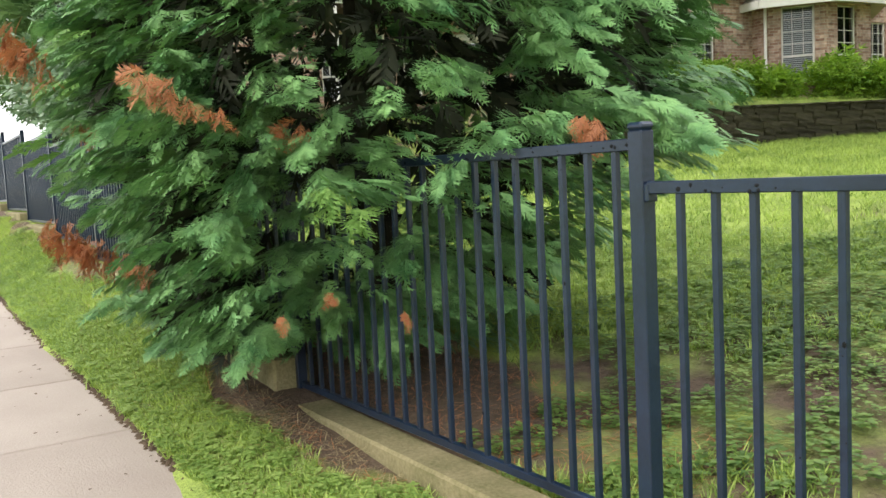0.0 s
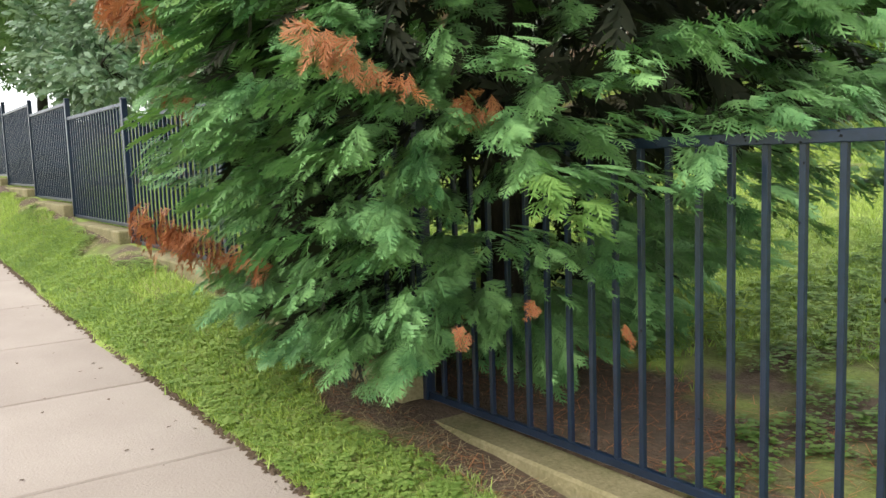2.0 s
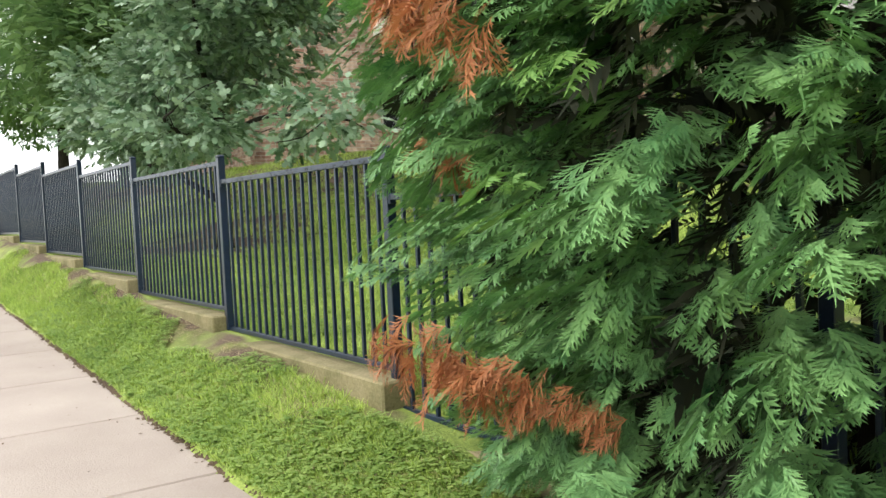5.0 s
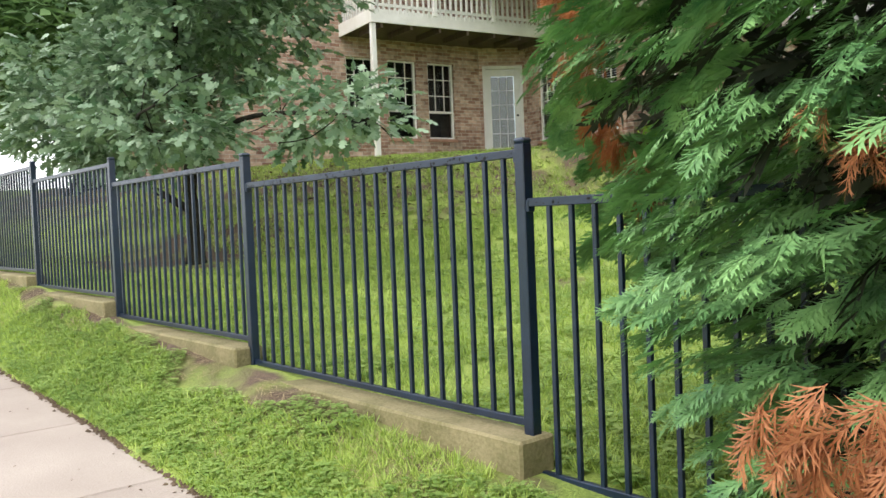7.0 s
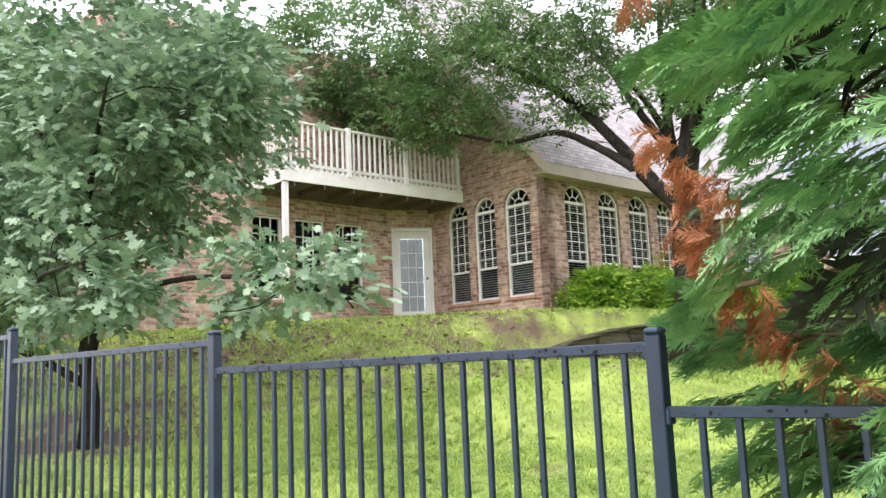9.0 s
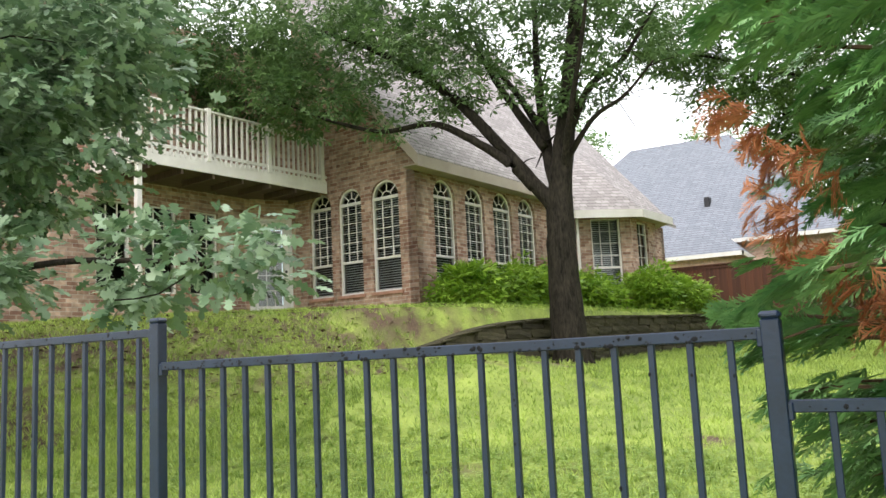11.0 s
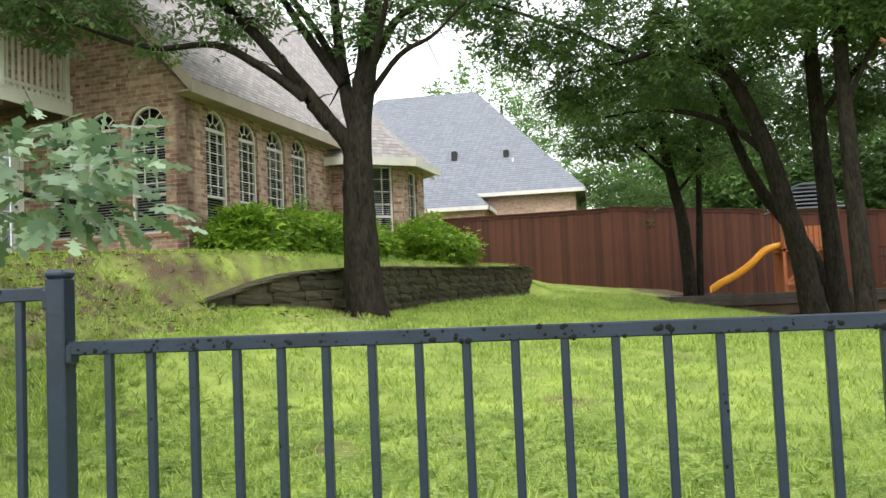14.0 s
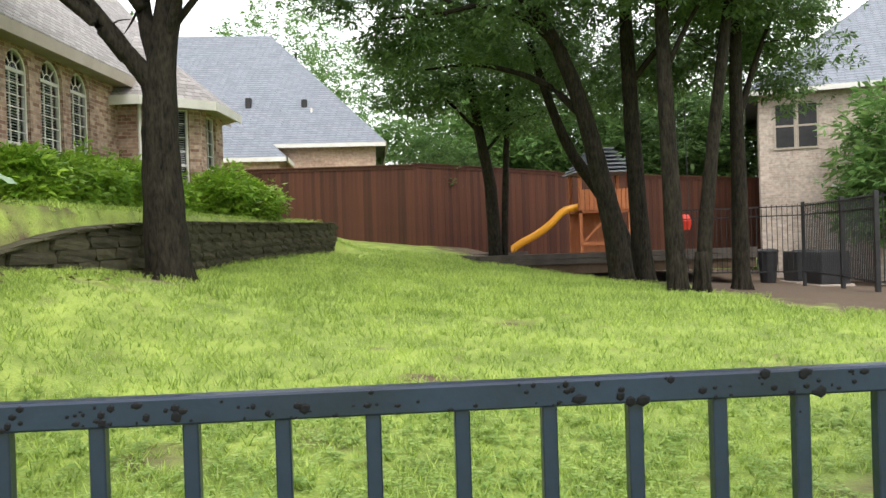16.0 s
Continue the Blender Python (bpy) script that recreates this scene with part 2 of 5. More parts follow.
def slab(bm, corners, low, high):
    """A prism over a plan outline; low and high are heights, or lists of them."""
    n = len(corners)
    lows = low if isinstance(low, (list, tuple)) else [low] * n
    highs = high if isinstance(high, (list, tuple)) else [high] * n
    lo = [bm.verts.new((x, y, z)) for (x, y), z in zip(corners, lows)]
    hi = [bm.verts.new((x, y, z)) for (x, y), z in zip(corners, highs)]
    bm.faces.new(lo[::-1])
    bm.faces.new(hi)
    for i in range(n):
        j = (i + 1) % n
        bm.faces.new((lo[i], lo[j], hi[j], hi[i]))
    return bm


def uv_by_wall(ob):
    """Lays brick courses on upright faces in metres."""
    me = ob.data
    uv = me.uv_layers.new(name="UVMap")
    for p in me.polygons:
        nn = p.normal
        if abs(nn.z) > 0.7:
            ax, ay = Vector((1, 0, 0)), Vector((0, 1, 0))
        else:
            ax = Vector((-nn.y, nn.x, 0)).normalized()
            ay = Vector((0, 0, 1))
        for li in p.loop_indices:
            co = me.vertices[me.loops[li].vertex_index].co
            uv.data[li].uv = (co.dot(ax), co.dot(ay))
    return ob


def tube(points, radii, sides=8, bm=None, wobble=0.0, seed=0):
    """A tapered limb along points."""
    bm = bm or bmesh.new()
    rings, rnd = [], random.Random(seed)
    pts = [Vector(p) for p in points]
    for i, p in enumerate(pts):
        d = (pts[min(i + 1, len(pts) - 1)] - pts[max(i - 1, 0)]).normalized()
        side = d.orthogonal().normalized() if abs(d.z) < 0.9 else Vector((1, 0, 0))
        side = (side - d * side.dot(d)).normalized()
        up = d.cross(side)
        ring = []
        for k in range(sides):
            a = 2 * math.pi * k / sides
            r = radii[i] * (1 + wobble * rnd.uniform(-1, 1))
            ring.append(bm.verts.new(p + r * (math.cos(a) * side + math.sin(a) * up)))
        rings.append(ring)
    for a, b in zip(rings, rings[1:]):
        for k in range(sides):
            j = (k + 1) % sides
            bm.faces.new((a[k], a[j], b[j], b[k]))
    bm.faces.new(rings[-1])
    bm.faces.new(rings[0][::-1])
    return bm


def smooth_line(pts, steps=4):
    """Catmull-Rom through points of any number of values."""
    p = [np.array(q, float) for q in pts]
    p = [2 * p[0] - p[1], *p, 2 * p[-1] - p[-2]]
    out = []
    for i in range(1, len(p) - 2):
        for k in range(steps):
            t = k / steps
            out.append(0.5 * (2 * p[i] + (p[i + 1] - p[i - 1]) * t + (2 * p[i - 1] - 5 * p[i] + 4 * p[i + 1] - p[i + 2]) * t * t + (3 * p[i] - p[i - 1] - 3 * p[i + 1] + p[i + 2]) * t ** 3))
    out.append(p[-2])
    return out


def limb(bm, pts, r0, r1, sides=8, steps=4, wobble=0.06, seed=0):
    line = smooth_line(pts, steps)
    n = len(line)
    return tube(line, [r0 + (r1 - r0) * i / (n - 1) for i in range(n)], sides, bm, wobble, seed)


def scatter_mesh(name, shapes, places, mat, parent=None, label=""):
    """One mesh of many small shapes. shapes: (verts, faces) arrays; places: rows of shape index, 4x4."""
    verts, loops, counts, base = [], [], [], 0
    by = {}
    for k, m in places:
        by.setdefault(k, []).append(m)
    for k, ms in by.items():
        v, f = shapes[k]
        ms = np.array(ms)
        vv = np.einsum("nij,vj->nvi", ms[:, :3, :3], v) + ms[:, None, :3, 3]
        n, nv = len(ms), len(v)
        verts.append(vv.reshape(-1, 3))
        ff = np.array(f)[None] + (base + nv * np.arange(n))[:, None, None]
        loops.append(ff.reshape(-1))
        counts.append(np.full(n * len(f), len(f[0])))
        base += n * nv
    verts, loops, counts = np.concatenate(verts), np.concatenate(loops), np.concatenate(counts)
    me = bpy.data.meshes.new(name)
    me.vertices.add(len(verts))
    me.vertices.foreach_set("co", verts.astype(np.float32).ravel())
    me.loops.add(len(loops))
    me.loops.foreach_set("vertex_index", loops.astype(np.int32))
    me.polygons.add(len(counts))
    me.polygons.foreach_set("loop_start", np.concatenate(([0], np.cumsum(counts)[:-1])).astype(np.int32))
    me.update(calc_edges=True)
    me.materials.append(M[mat])
    ob = new(name, me)
    if parent is not None:
        ob.parent = parent
    if label:
        ob["label"] = label
    return ob


def frame_at(pos, along, normal, size):
    """4x4 whose x runs along, z along normal, scaled."""
    x = along / (np.linalg.norm(along) + 1e-9)
    z = normal - x * normal.dot(x)
    z = z / (np.linalg.norm(z) + 1e-9)
    y = np.cross(z, x)
    m = np.eye(4)
    m[:3, 0], m[:3, 1], m[:3, 2], m[:3, 3] = x * size, y * size, z * size, pos
    return m
# ---------------------------------------------------------------- ground
PANEL = 2.56
RAIL = {-7: 2.72, -6: 2.58, -5: 2.45, -4: 2.31, -3: 2.16, -2: 2.0, -1: 1.82, 0: 1.67, 1: 1.455, 2: 1.25, 3: 1.12, 4: 0.99}
TALL = 1.21


def ramp(a, b, t):
    t = min(1.0, max(0.0, (t - a) / (b - a)))
    return t * t * (3 - 2 * t)


def fence_z(x):
    """The line of the panels' feet along the fence."""
    return float(np.interp(x, [(k + 0.5) * PANEL for k in sorted(RAIL)], [RAIL[k] - TALL for k in sorted(RAIL)]))


def walk_z(x):
    return 0.115 - 0.048 * max(-26.0, min(16.0, x)) if x > 0 else 0.115 - 0.040 * max(-26.0, x)


def edge_y(x):
    """The pavement's edge on the fence side, which closes on the fence downhill."""
    return -0.93 + 0.03 * max(0.0, min(9.0, x - 1.0))


RISE = ((0, 0.0), (4, 0.27), (10, 0.70), (13, 0.92), (17, 1.10), (22, 1.38), (28, 1.95), (60, 2.6), (400, 4.0))


def rise(y):
    for (a, za), (b, zb) in zip(RISE, RISE[1:]):
        if y <= b:
            return za + (zb - za) * (y - a) / (b - a)
    return RISE[-1][1]


WALL_LINE = [(-3.62, 8.15), (-2.95, 9.6), (-2.45, 12.2), (-1.85, 16.2), (-0.38, 21.8)]
WALL_TOP = [1.80, 2.16, 2.30, 2.38, 2.48]


def wall_side(x, y):
    """Signed distance across the retaining wall's line; positive on the house's side."""
    best, sign = 1e9, 1
    pts = [(-16.0, 3.6), (-7.5, 5.6), *WALL_LINE, (-1.4, 27.0)]
    for (ax, ay), (bx, by) in zip(pts, pts[1:]):
        dx, dy = bx - ax, by - ay
        k = max(0, min(1, ((x - ax) * dx + (y - ay) * dy) / (dx * dx + dy * dy)))
        d = math.hypot(x - ax - k * dx, y - ay - k * dy)
        if d < best:
            best, sign = d, 1 if dx * (y - ay) - dy * (x - ax) > 0 else -1
    return best * sign


def lawn_z(x, y):
    yy = min(y, 30.0)
    xx = max(-30.0, min(16.0, x))
    near = fence_z(xx) - 0.07
    return near + (0.42 - 0.055 * xx - near) * ramp(0.0, 5.0, y) + rise(y) - 0.165 * float(np.interp(x, (-6.0, -2.0, 0.0, 4.0, 7.0), (-6.0, -0.4, 1.6, 3.0, 6.8))) * ramp(9.0, 30.0, yy)


def ground_z(x, y):
    w = walk_z(x)
    edge = edge_y(x)
    by_kerb = max(w + 0.02, fence_z(x) - 0.075 - 0.045 * ramp(3.5, 5.2, x))
    if y < edge:
        return w
    if y < -0.1:
        return w + (by_kerb - w) * ramp(edge - 0.1, -0.1, y)
    if y < 0.12:
        return by_kerb
    z = lawn_z(x, y)
    d = wall_side(x, y)
    z += 0.50 * ramp(-3.2, -0.1, d) * ramp(12.5, 8.0, y) * ramp(2.5, 8.0, y)
    top = 2.46 + 0.03 * min(8.0, max(0.0, d)) + 0.02 * ramp(8, 22, y)
    if y > 8.15:
        m = ramp(0.02, 0.22, d) if y < 21.8 else ramp(-1.5, 1.5, d)
    else:
        wide = 0.3 + 4.0 * ramp(8.15, 5.0, y)
        m = ramp(-wide, 0.25, d)
    return z + (max(top, z) - z) * m


def bare_at(x, y):
    """How bare the ground lies: under the cypress, along the kerb, on the bank, under the trees."""
    b = 0.12
    d = math.hypot((x - 5.2) / 1.8, (y - 0.2) / (0.70 if y < 0.2 else 1.0))
    b = max(b, 0.62 * ramp(1.25, 0.6, d))
    if -0.75 < y < 0.0:
        b = max(b, 0.10 + 0.36 * ramp(-0.75, -0.2, y) * (1 if x < 2.6 else 0.45))
    s = wall_side(x, y)
    if y < 10 and x < -3:
        b = max(b, 0.46 * ramp(-4.5, -1.5, s) * ramp(1.6, 0.2, s) * (0.72 + 0.28 * ramp(9.0, 7.0, y)))
    b = max(b, 0.5 * ramp(2.6, 0.8, math.hypot(x + 6.0, (y - 2.2))))
    b = max(b, 0.4 * ramp(1.6, 0.3, math.hypot(x + 2.0, y - 9.9)))
    b = max(b, 0.66 * ramp(4.5, 8.5, x + 0.25 * (y - 12)) * ramp(8.0, 10.5, y))
    # bare ground beside the cypress, also darkening the lawn for its shade
    b = max(b, 0.44 * ramp(1.0, 0.5, math.hypot((x - 7.2) / 2.4, (y - 1.3) / 1.8)), 0.33 * ramp(1.0, 0.6, math.hypot((x - 8.2) / 3.4, (y - 2.6) / 3.8)))
    for px, py, rx, ry in ((-2.5, 8.5, 0.9, 0.5), (-4.9, 7.3, 1.3, 0.8), (1.2, 5.6, 0.7, 0.5), (3.4, 3.2, 0.8, 0.5), (0.6, 13.5, 1.2, 1.0), (2.4, 8.6, 0.8, 0.6), (-0.4, 3.6, 0.6, 0.5), (4.6, 6.4, 0.7, 0.6)):
        b = max(b, 0.42 * ramp(1.0, 0.0, math.hypot((x - px) / rx, (y - py) / ry)))
    return b


def axis(spans):
    out = []
    for a, b, step in spans:
        n = max(1, round((b - a) / step))
        out += [a + (b - a) * i / n for i in range(n)]
    return np.array(out + [spans[-1][1]])


gx = axis([(-400, -60, 40), (-60, -20, 4), (-20, -8, 0.8), (-8, 10, 0.2), (10, 20, 0.8), (20, 60, 4), (60, 400, 40)])
gy = axis([(-400, -40, 40), (-40, -6, 4), (-6, -1.1, 0.5), (-1.1, 0.4, 0.1), (0.4, 12, 0.25), (12, 24, 0.35), (24, 40, 1.2), (40, 80, 5), (80, 400, 40)])
verts, bare = [], []
for y in gy:
    for x in gx:
        near = -20 < x < 20 and -1.0 < y < 30
        bumpy = 0.03 * noise.noise(Vector((x * 1.1, y * 1.1, 3))) + 0.012 * noise.noise(Vector((x * 4, y * 4, 9))) if near else 0
        verts.append((x, y, ground_z(x, y) + bumpy - (0.035 if y < edge_y(x) - 0.03 else 0)))
        bare.append(bare_at(x, y) if near else 0.0)
nx = len(gx)
faces = [(j * nx + i, j * nx + i + 1, (j + 1) * nx + i + 1, (j + 1) * nx + i) for j in range(len(gy) - 1) for i in range(nx - 1)]
gme = bpy.data.meshes.new("ground")
gme.from_pydata(verts, [], faces)
gme.shade_smooth()
gme.materials.append(M["turf"])
battr = gme.attributes.new("bare", "FLOAT", "POINT")
battr.data.foreach_set("value", bare)
ground = tagged(new("ground", gme), "sloping green lawn with bare brown patches", "lawn", kind="structure")

# ---------------------------------------------------------------- pavement: concrete slabs with open joints
pavement = thing("pavement", "pale concrete pavement of broad slabs with dark joints", "pavement", kind="structure")
JOINTS = [0.78 + 1.42 * k for k in range(-18, 1)] + [2.19 + 1.27 * k for k in range(0, 11)]
for a, b in zip(JOINTS, JOINTS[1:]):
    bm = bmesh.new()
    e = 0.009
    slab(bm, [(a + e, -2.9), (b - e, -2.9), (b - e, edge_y(b) + 0.01), (a + e, edge_y(a) + 0.01)], [walk_z(a) - 0.1, walk_z(b) - 0.1] + [walk_z(b) - 0.1, walk_z(a) - 0.1], [walk_z(a), walk_z(b), walk_z(b), walk_z(a)])
    bmesh.ops.bevel(bm, geom=[ed for ed in bm.edges if all(v.co.z > walk_z(v.co.x) - 0.05 for v in ed.verts)], offset=0.008, segments=1, affect="EDGES")
    part("slab", bm, "concrete", pavement)

# ---------------------------------------------------------------- iron fence on stepped concrete kerbs
cap_mesh = boxed((-0.031, -0.031, 0), (0.031, 0.031, 0.024), bevel=0.009)
picket_mesh = boxed((-0.0105, -0.0105, 0), (0.0105, 0.0105, TALL - 0.04), bevel=0.002)


def as_mesh(bm, name, mat):
    me = bpy.data.meshes.new(name)
    bm.to_mesh(me)
    bm.free()
    me.materials.append(M[mat])
    return me


picket_mesh = as_mesh(picket_mesh, "picket", "iron")
cap_mesh = as_mesh(cap_mesh, "post_cap", "iron")

def bend(x):
    """The fence leans off its line beyond the second panel."""
    return max(0.0, x - 2 * PANEL + 1.0) * 0.017


for k, top in RAIL.items():
    x0, x1 = k * PANEL - 0.018 * max(0, k - 1), (k + 1) * PANEL - 0.018 * max(0, k)
    swing = Matrix.Rotation(math.atan2(bend(x1) - bend(x0), PANEL), 4, "Z")
    panel = thing("iron_fence", "black iron fence panel with upright pickets, wet with rain", "fence", Matrix.Translation((x0, bend(x0), top - TALL)) @ swing, group="iron fence panels")
    part("top_rail", boxed((0.029, -0.017, TALL - 0.037), (PANEL - 0.029, 0.016, TALL), bevel=0.003), "iron", panel)
    part("bottom_rail", boxed((0.029, -0.014, 0.0), (PANEL - 0.029, 0.014, 0.034), bevel=0.003), "iron", panel)
    for e in (0.03, PANEL - 0.03):
        part("bracket", boxed((e - 0.012, -0.022, TALL - 0.06), (e + 0.012, 0.022, TALL - 0.006), bevel=0.004), "iron", panel)
    for i in range(1, 21):
        share("picket", picket_mesh, panel, Matrix.Translation((0.021 + i * 0.1209, 0, 0.02)))
    # rain drops and wet specks on the rail's face
    if -2 < k < 4:
        rnd, dm = random.Random(40 + k), bmesh.new()
        for _ in range(230 if k == 0 else 90):
            r, sx = 0.0018 + 0.0065 * rnd.random() ** 2.2, rnd.uniform(0.8, 1.7)
            face = rnd.random()
            px = rnd.uniform(0.05, PANEL - 0.05)
            if face < 0.35:
                at = (px, -0.0175, TALL - 0.034 + rnd.random() * 0.03)
            elif face < 0.6:
                px = 0.021 + rnd.randint(1, 20) * 0.1209 + rnd.uniform(-0.009, 0.009)
                at = (px, -0.011, rnd.uniform(0.1, TALL - 0.05))
                sx = 0.8
            else:
                px = 0.021 + rnd.randint(1, 20) * 0.1209 + rnd.uniform(-0.025, 0.025)
                at = (px, -0.0175, TALL - 0.034 + rnd.random() ** 3 * 0.02)
            made = bmesh.ops.create_icosphere(dm, subdivisions=1, radius=1.0, matrix=Matrix.Translation(at) @ Matrix.Diagonal((r * sx, 0.0016, r * rnd.uniform(0.8, 1.3), 1)))
        part("rain_wetness", dm, "wet", panel, "dark wet specks of rain")["kind"] = "stuff"
    # post at the panel's right end
    foot = top - TALL - (0.30 if k < 4 else 0.2)
    nxt = RAIL.get(k + 1, top)
    post = thing("fence_post", "square black iron fence post with a flat cap", "fence post", Matrix.Translation((x1, bend(x1), min(foot, nxt - TALL - 0.1))), group="iron fence posts")
    tall = top + 0.022 - min(foot, nxt - TALL - 0.1)
    part("shaft", boxed((-0.028, -0.028, 0), (0.028, 0.028, tall), bevel=0.004), "iron", post)
    share("post_cap", cap_mesh, post, Matrix.Translation((0, 0, tall)))
    kb = boxed((x0 + 0.036, bend(x0) - 0.14, walk_z((x0 + x1) / 2) - 0.15), (x1 + (0.06 if k == 0 else 0.0), 0.07, top - TALL - 0.03), bevel=0.012)
    for v in kb.verts:
        v.co += 0.008 * Vector((noise.noise(v.co * 3), noise.noise(v.co * 3 + Vector((5, 0, 0))), noise.noise(v.co * 3 + Vector((0, 7, 0)))))
    tagged(mesh_object("concrete_kerb", kb, "kerb"), "weathered mossy concrete kerb under the iron fence", "kerb", group="stepped fence kerbs")

# ---------------------------------------------------------------- house
HO, HA = Vector((-5.3, 11.3, 0)), radians(7)
HU, HV = Vector((math.cos(HA), -math.sin(HA), 0)), Vector((math.sin(HA), math.cos(HA), 0))


def house_at(u, v, z=0.0):
    return HO + HU * u + HV * v + Vector((0, 0, z))


ARC = 10


def wall_with(name, a, b, z0, z1, openings, mat, parent, thick=0.22, label=""):
    """A wall from plan point a to b (outside to the right of a->b), with openings (s0, s1, sill, spring, arched) cut through it."""
    a, b = Vector((a[0], a[1], 0)), Vector((b[0], b[1], 0))
    d = (b - a).normalized()
    n = Vector((d.y, -d.x, 0))
    length = (b - a).length
    bm = bmesh.new()

    def at(s, z, depth):
        return bm.verts.new(a + d * s - n * depth + Vector((0, 0, z)))

    def quad(p, q, r, t):
        """Front and back of one piece, corners in order round it."""
        f = [at(s, z, 0) for s, z in (p, q, r, t)]
        k = [at(s, z, thick) for s, z in (p, q, r, t)]
        bm.faces.new(f)
        bm.faces.new(k[::-1])

    def reveal(p, q):
        bm.faces.new((at(*p, 0), at(*p, thick), at(*q, thick), at(*q, 0)))

    s = 0.0
    tops = z1 if callable(z1) else (lambda q: z1)
    for s0, s1, sill, spring, arched in sorted(openings):
        if s0 > s:
            quad((s, z0), (s0, z0), (s0, tops(s0)), (s, tops(s)))
        quad((s0, z0), (s1, z0), (s1, sill), (s0, sill))
        if arched:
            c, r = (s0 + s1) / 2, (s1 - s0) / 2
            line = [(c - r * math.cos(math.pi * i / ARC), spring + r * math.sin(math.pi * i / ARC)) for i in range(ARC + 1)]
        else:
            line = [(s0, spring), (s1, spring)]
        for p, q in zip(line, line[1:]):
            quad(p, q, (q[0], tops(q[0])), (p[0], tops(p[0])))
            reveal(q, p)
        reveal((s0, spring), (s0, sill))
        reveal((s0, sill), (s1, sill))
        reveal((s1, sill), (s1, spring))
        s = s1
    if s < length:
        quad((s, z0), (length, z0), (length, tops(length)), (s, tops(s)))
    for e in (0.0, length):
        reveal((e, z0), (e, tops(e)))
    reveal((0, tops(0)), (length, tops(length)))
    bmesh.ops.remove_doubles(bm, verts=bm.verts[:], dist=0.0005)
    bmesh.ops.recalc_face_normals(bm, faces=bm.faces[:])
    return uv_by_wall(part(name, bm, mat, parent, label))


def window(origin, d, s0, s1, sill, spring, arched, parent, blinds=True, cols=3, rows=5, thick=0.22, dark=False):
    """Frame, sashes, bars, glass and blinds in an opening of a wall; local x along the wall, y into it."""
    n = Vector((d.y, -d.x, 0))
    w = s1 - s0
    m = Matrix.Identity(4)
    m.col[0], m.col[1], m.col[2] = (*d, 0), (*(-n), 0), (0, 0, 1, 0)
    m.translation = origin + d * s0 + Vector((0, 0, sill))
    win = new("window")
    win.parent, win.matrix_basis = parent, m
    h = spring - sill
    f = 0.045
    bm = bmesh.new()
    box(bm, (0, 0.06, 0), (f, 0.13, h))
    box(bm, (w - f, 0.06, 0), (w, 0.13, h))
    box(bm, (f, 0.06, 0), (w - f, 0.13, f))
    box(bm, (f, 0.065, h - 0.03), (w - f, 0.125, h + 0.03))
    if arched:
        r = w / 2
        for i in range(ARC):
            p, q = math.pi * i / ARC, math.pi * (i + 1) / ARC
            ring = [bm.verts.new((r - rr * math.cos(t), y, h + rr * math.sin(t))) for t in (p, q) for rr in (r, r - f) for y in (0.06, 0.13)]
            A0, A1, B0, B1, C0, C1, D0, D1 = ring
            for fc in ((A0, C0, D0, B0), (B0, D0, D1, B1), (A1, B1, D1, C1), (A0, A1, C1, C0)):
                bm.faces.new(fc)
    part("window_frame", bm, "white", win)
    bm = bmesh.new()
    meet = h * 0.36
    box(bm, (f, 0.07, meet - 0.025), (w - f, 0.12, meet + 0.025))
    for c in range(1, cols):
        x = w * c / cols
        box(bm, (x - 0.009, 0.075, meet + 0.02), (x + 0.009, 0.10, h - 0.02))
    for k in range(1, rows):
        z = meet + (h - meet) * k / rows
        box(bm, (f, 0.078, z - 0.009), (w - f, 0.098, z + 0.009))
    if arched:
        r = w / 2
        for ang in (45, 90, 135):
            t = radians(ang)
            box(bm, (-0.009, 0.078, r * 0.35), (0.009, 0.098, r - 0.02), Matrix.Translation((r, 0, h)) @ Matrix.Rotation(t - math.pi / 2, 4, "Y"))
        for i in range(6):
            p, q = math.pi * i / 6, math.pi * (i + 1) / 6
            vs = [bm.verts.new((r - rr * math.cos(t), 0.079, h + rr * math.sin(t))) for t in (p, q) for rr in (r * 0.40, r * 0.34)]
            bm.faces.new((vs[0], vs[2], vs[3], vs[1]))
    part("glazing_grid", bm, "white", win)
    bm = bmesh.new()
    outline = [(0.01, 0), (w - 0.01, 0), (w - 0.01, h)]
    if arched:
        outline += [(w / 2 + (w / 2 - 0.01) * math.cos(math.pi * i / 12), h + (w / 2 - 0.01) * math.sin(math.pi * i / 12)) for i in range(1, 12)]
    outline += [(0.01, h)]
    bm.faces.new([bm.verts.new((x, 0.105, z)) for x, z in outline])
    pane = part("pane", bm, "glass", win)
    pane.visible_shadow = False
    if blinds:
        bm = bmesh.new()
        step = 0.05
        for i in range(int((h - (meet if dark else 0.05)) / step)):
            z = h - 0.04 - i * step
            box(bm, (f, 0.150, z - 0.008), (w - f, 0.176, z + 0.006), None)
        part("blind", bm, "blind", win, "white slatted blind")
    # added shallow near-black box, standing in for the unlit room behind
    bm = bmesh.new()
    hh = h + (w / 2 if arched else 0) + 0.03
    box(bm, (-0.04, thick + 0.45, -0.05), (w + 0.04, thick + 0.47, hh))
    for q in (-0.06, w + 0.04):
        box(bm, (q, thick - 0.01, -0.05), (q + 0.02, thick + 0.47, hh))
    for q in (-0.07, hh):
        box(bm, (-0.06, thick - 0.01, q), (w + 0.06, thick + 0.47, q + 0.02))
    part("dark_room_box", bm, "inside", win)
    part("window_sill", boxed((-0.04, -0.04, -0.07), (w + 0.04, 0.06, 0.0), bevel=0.008), "brick_sill", win)
    return win


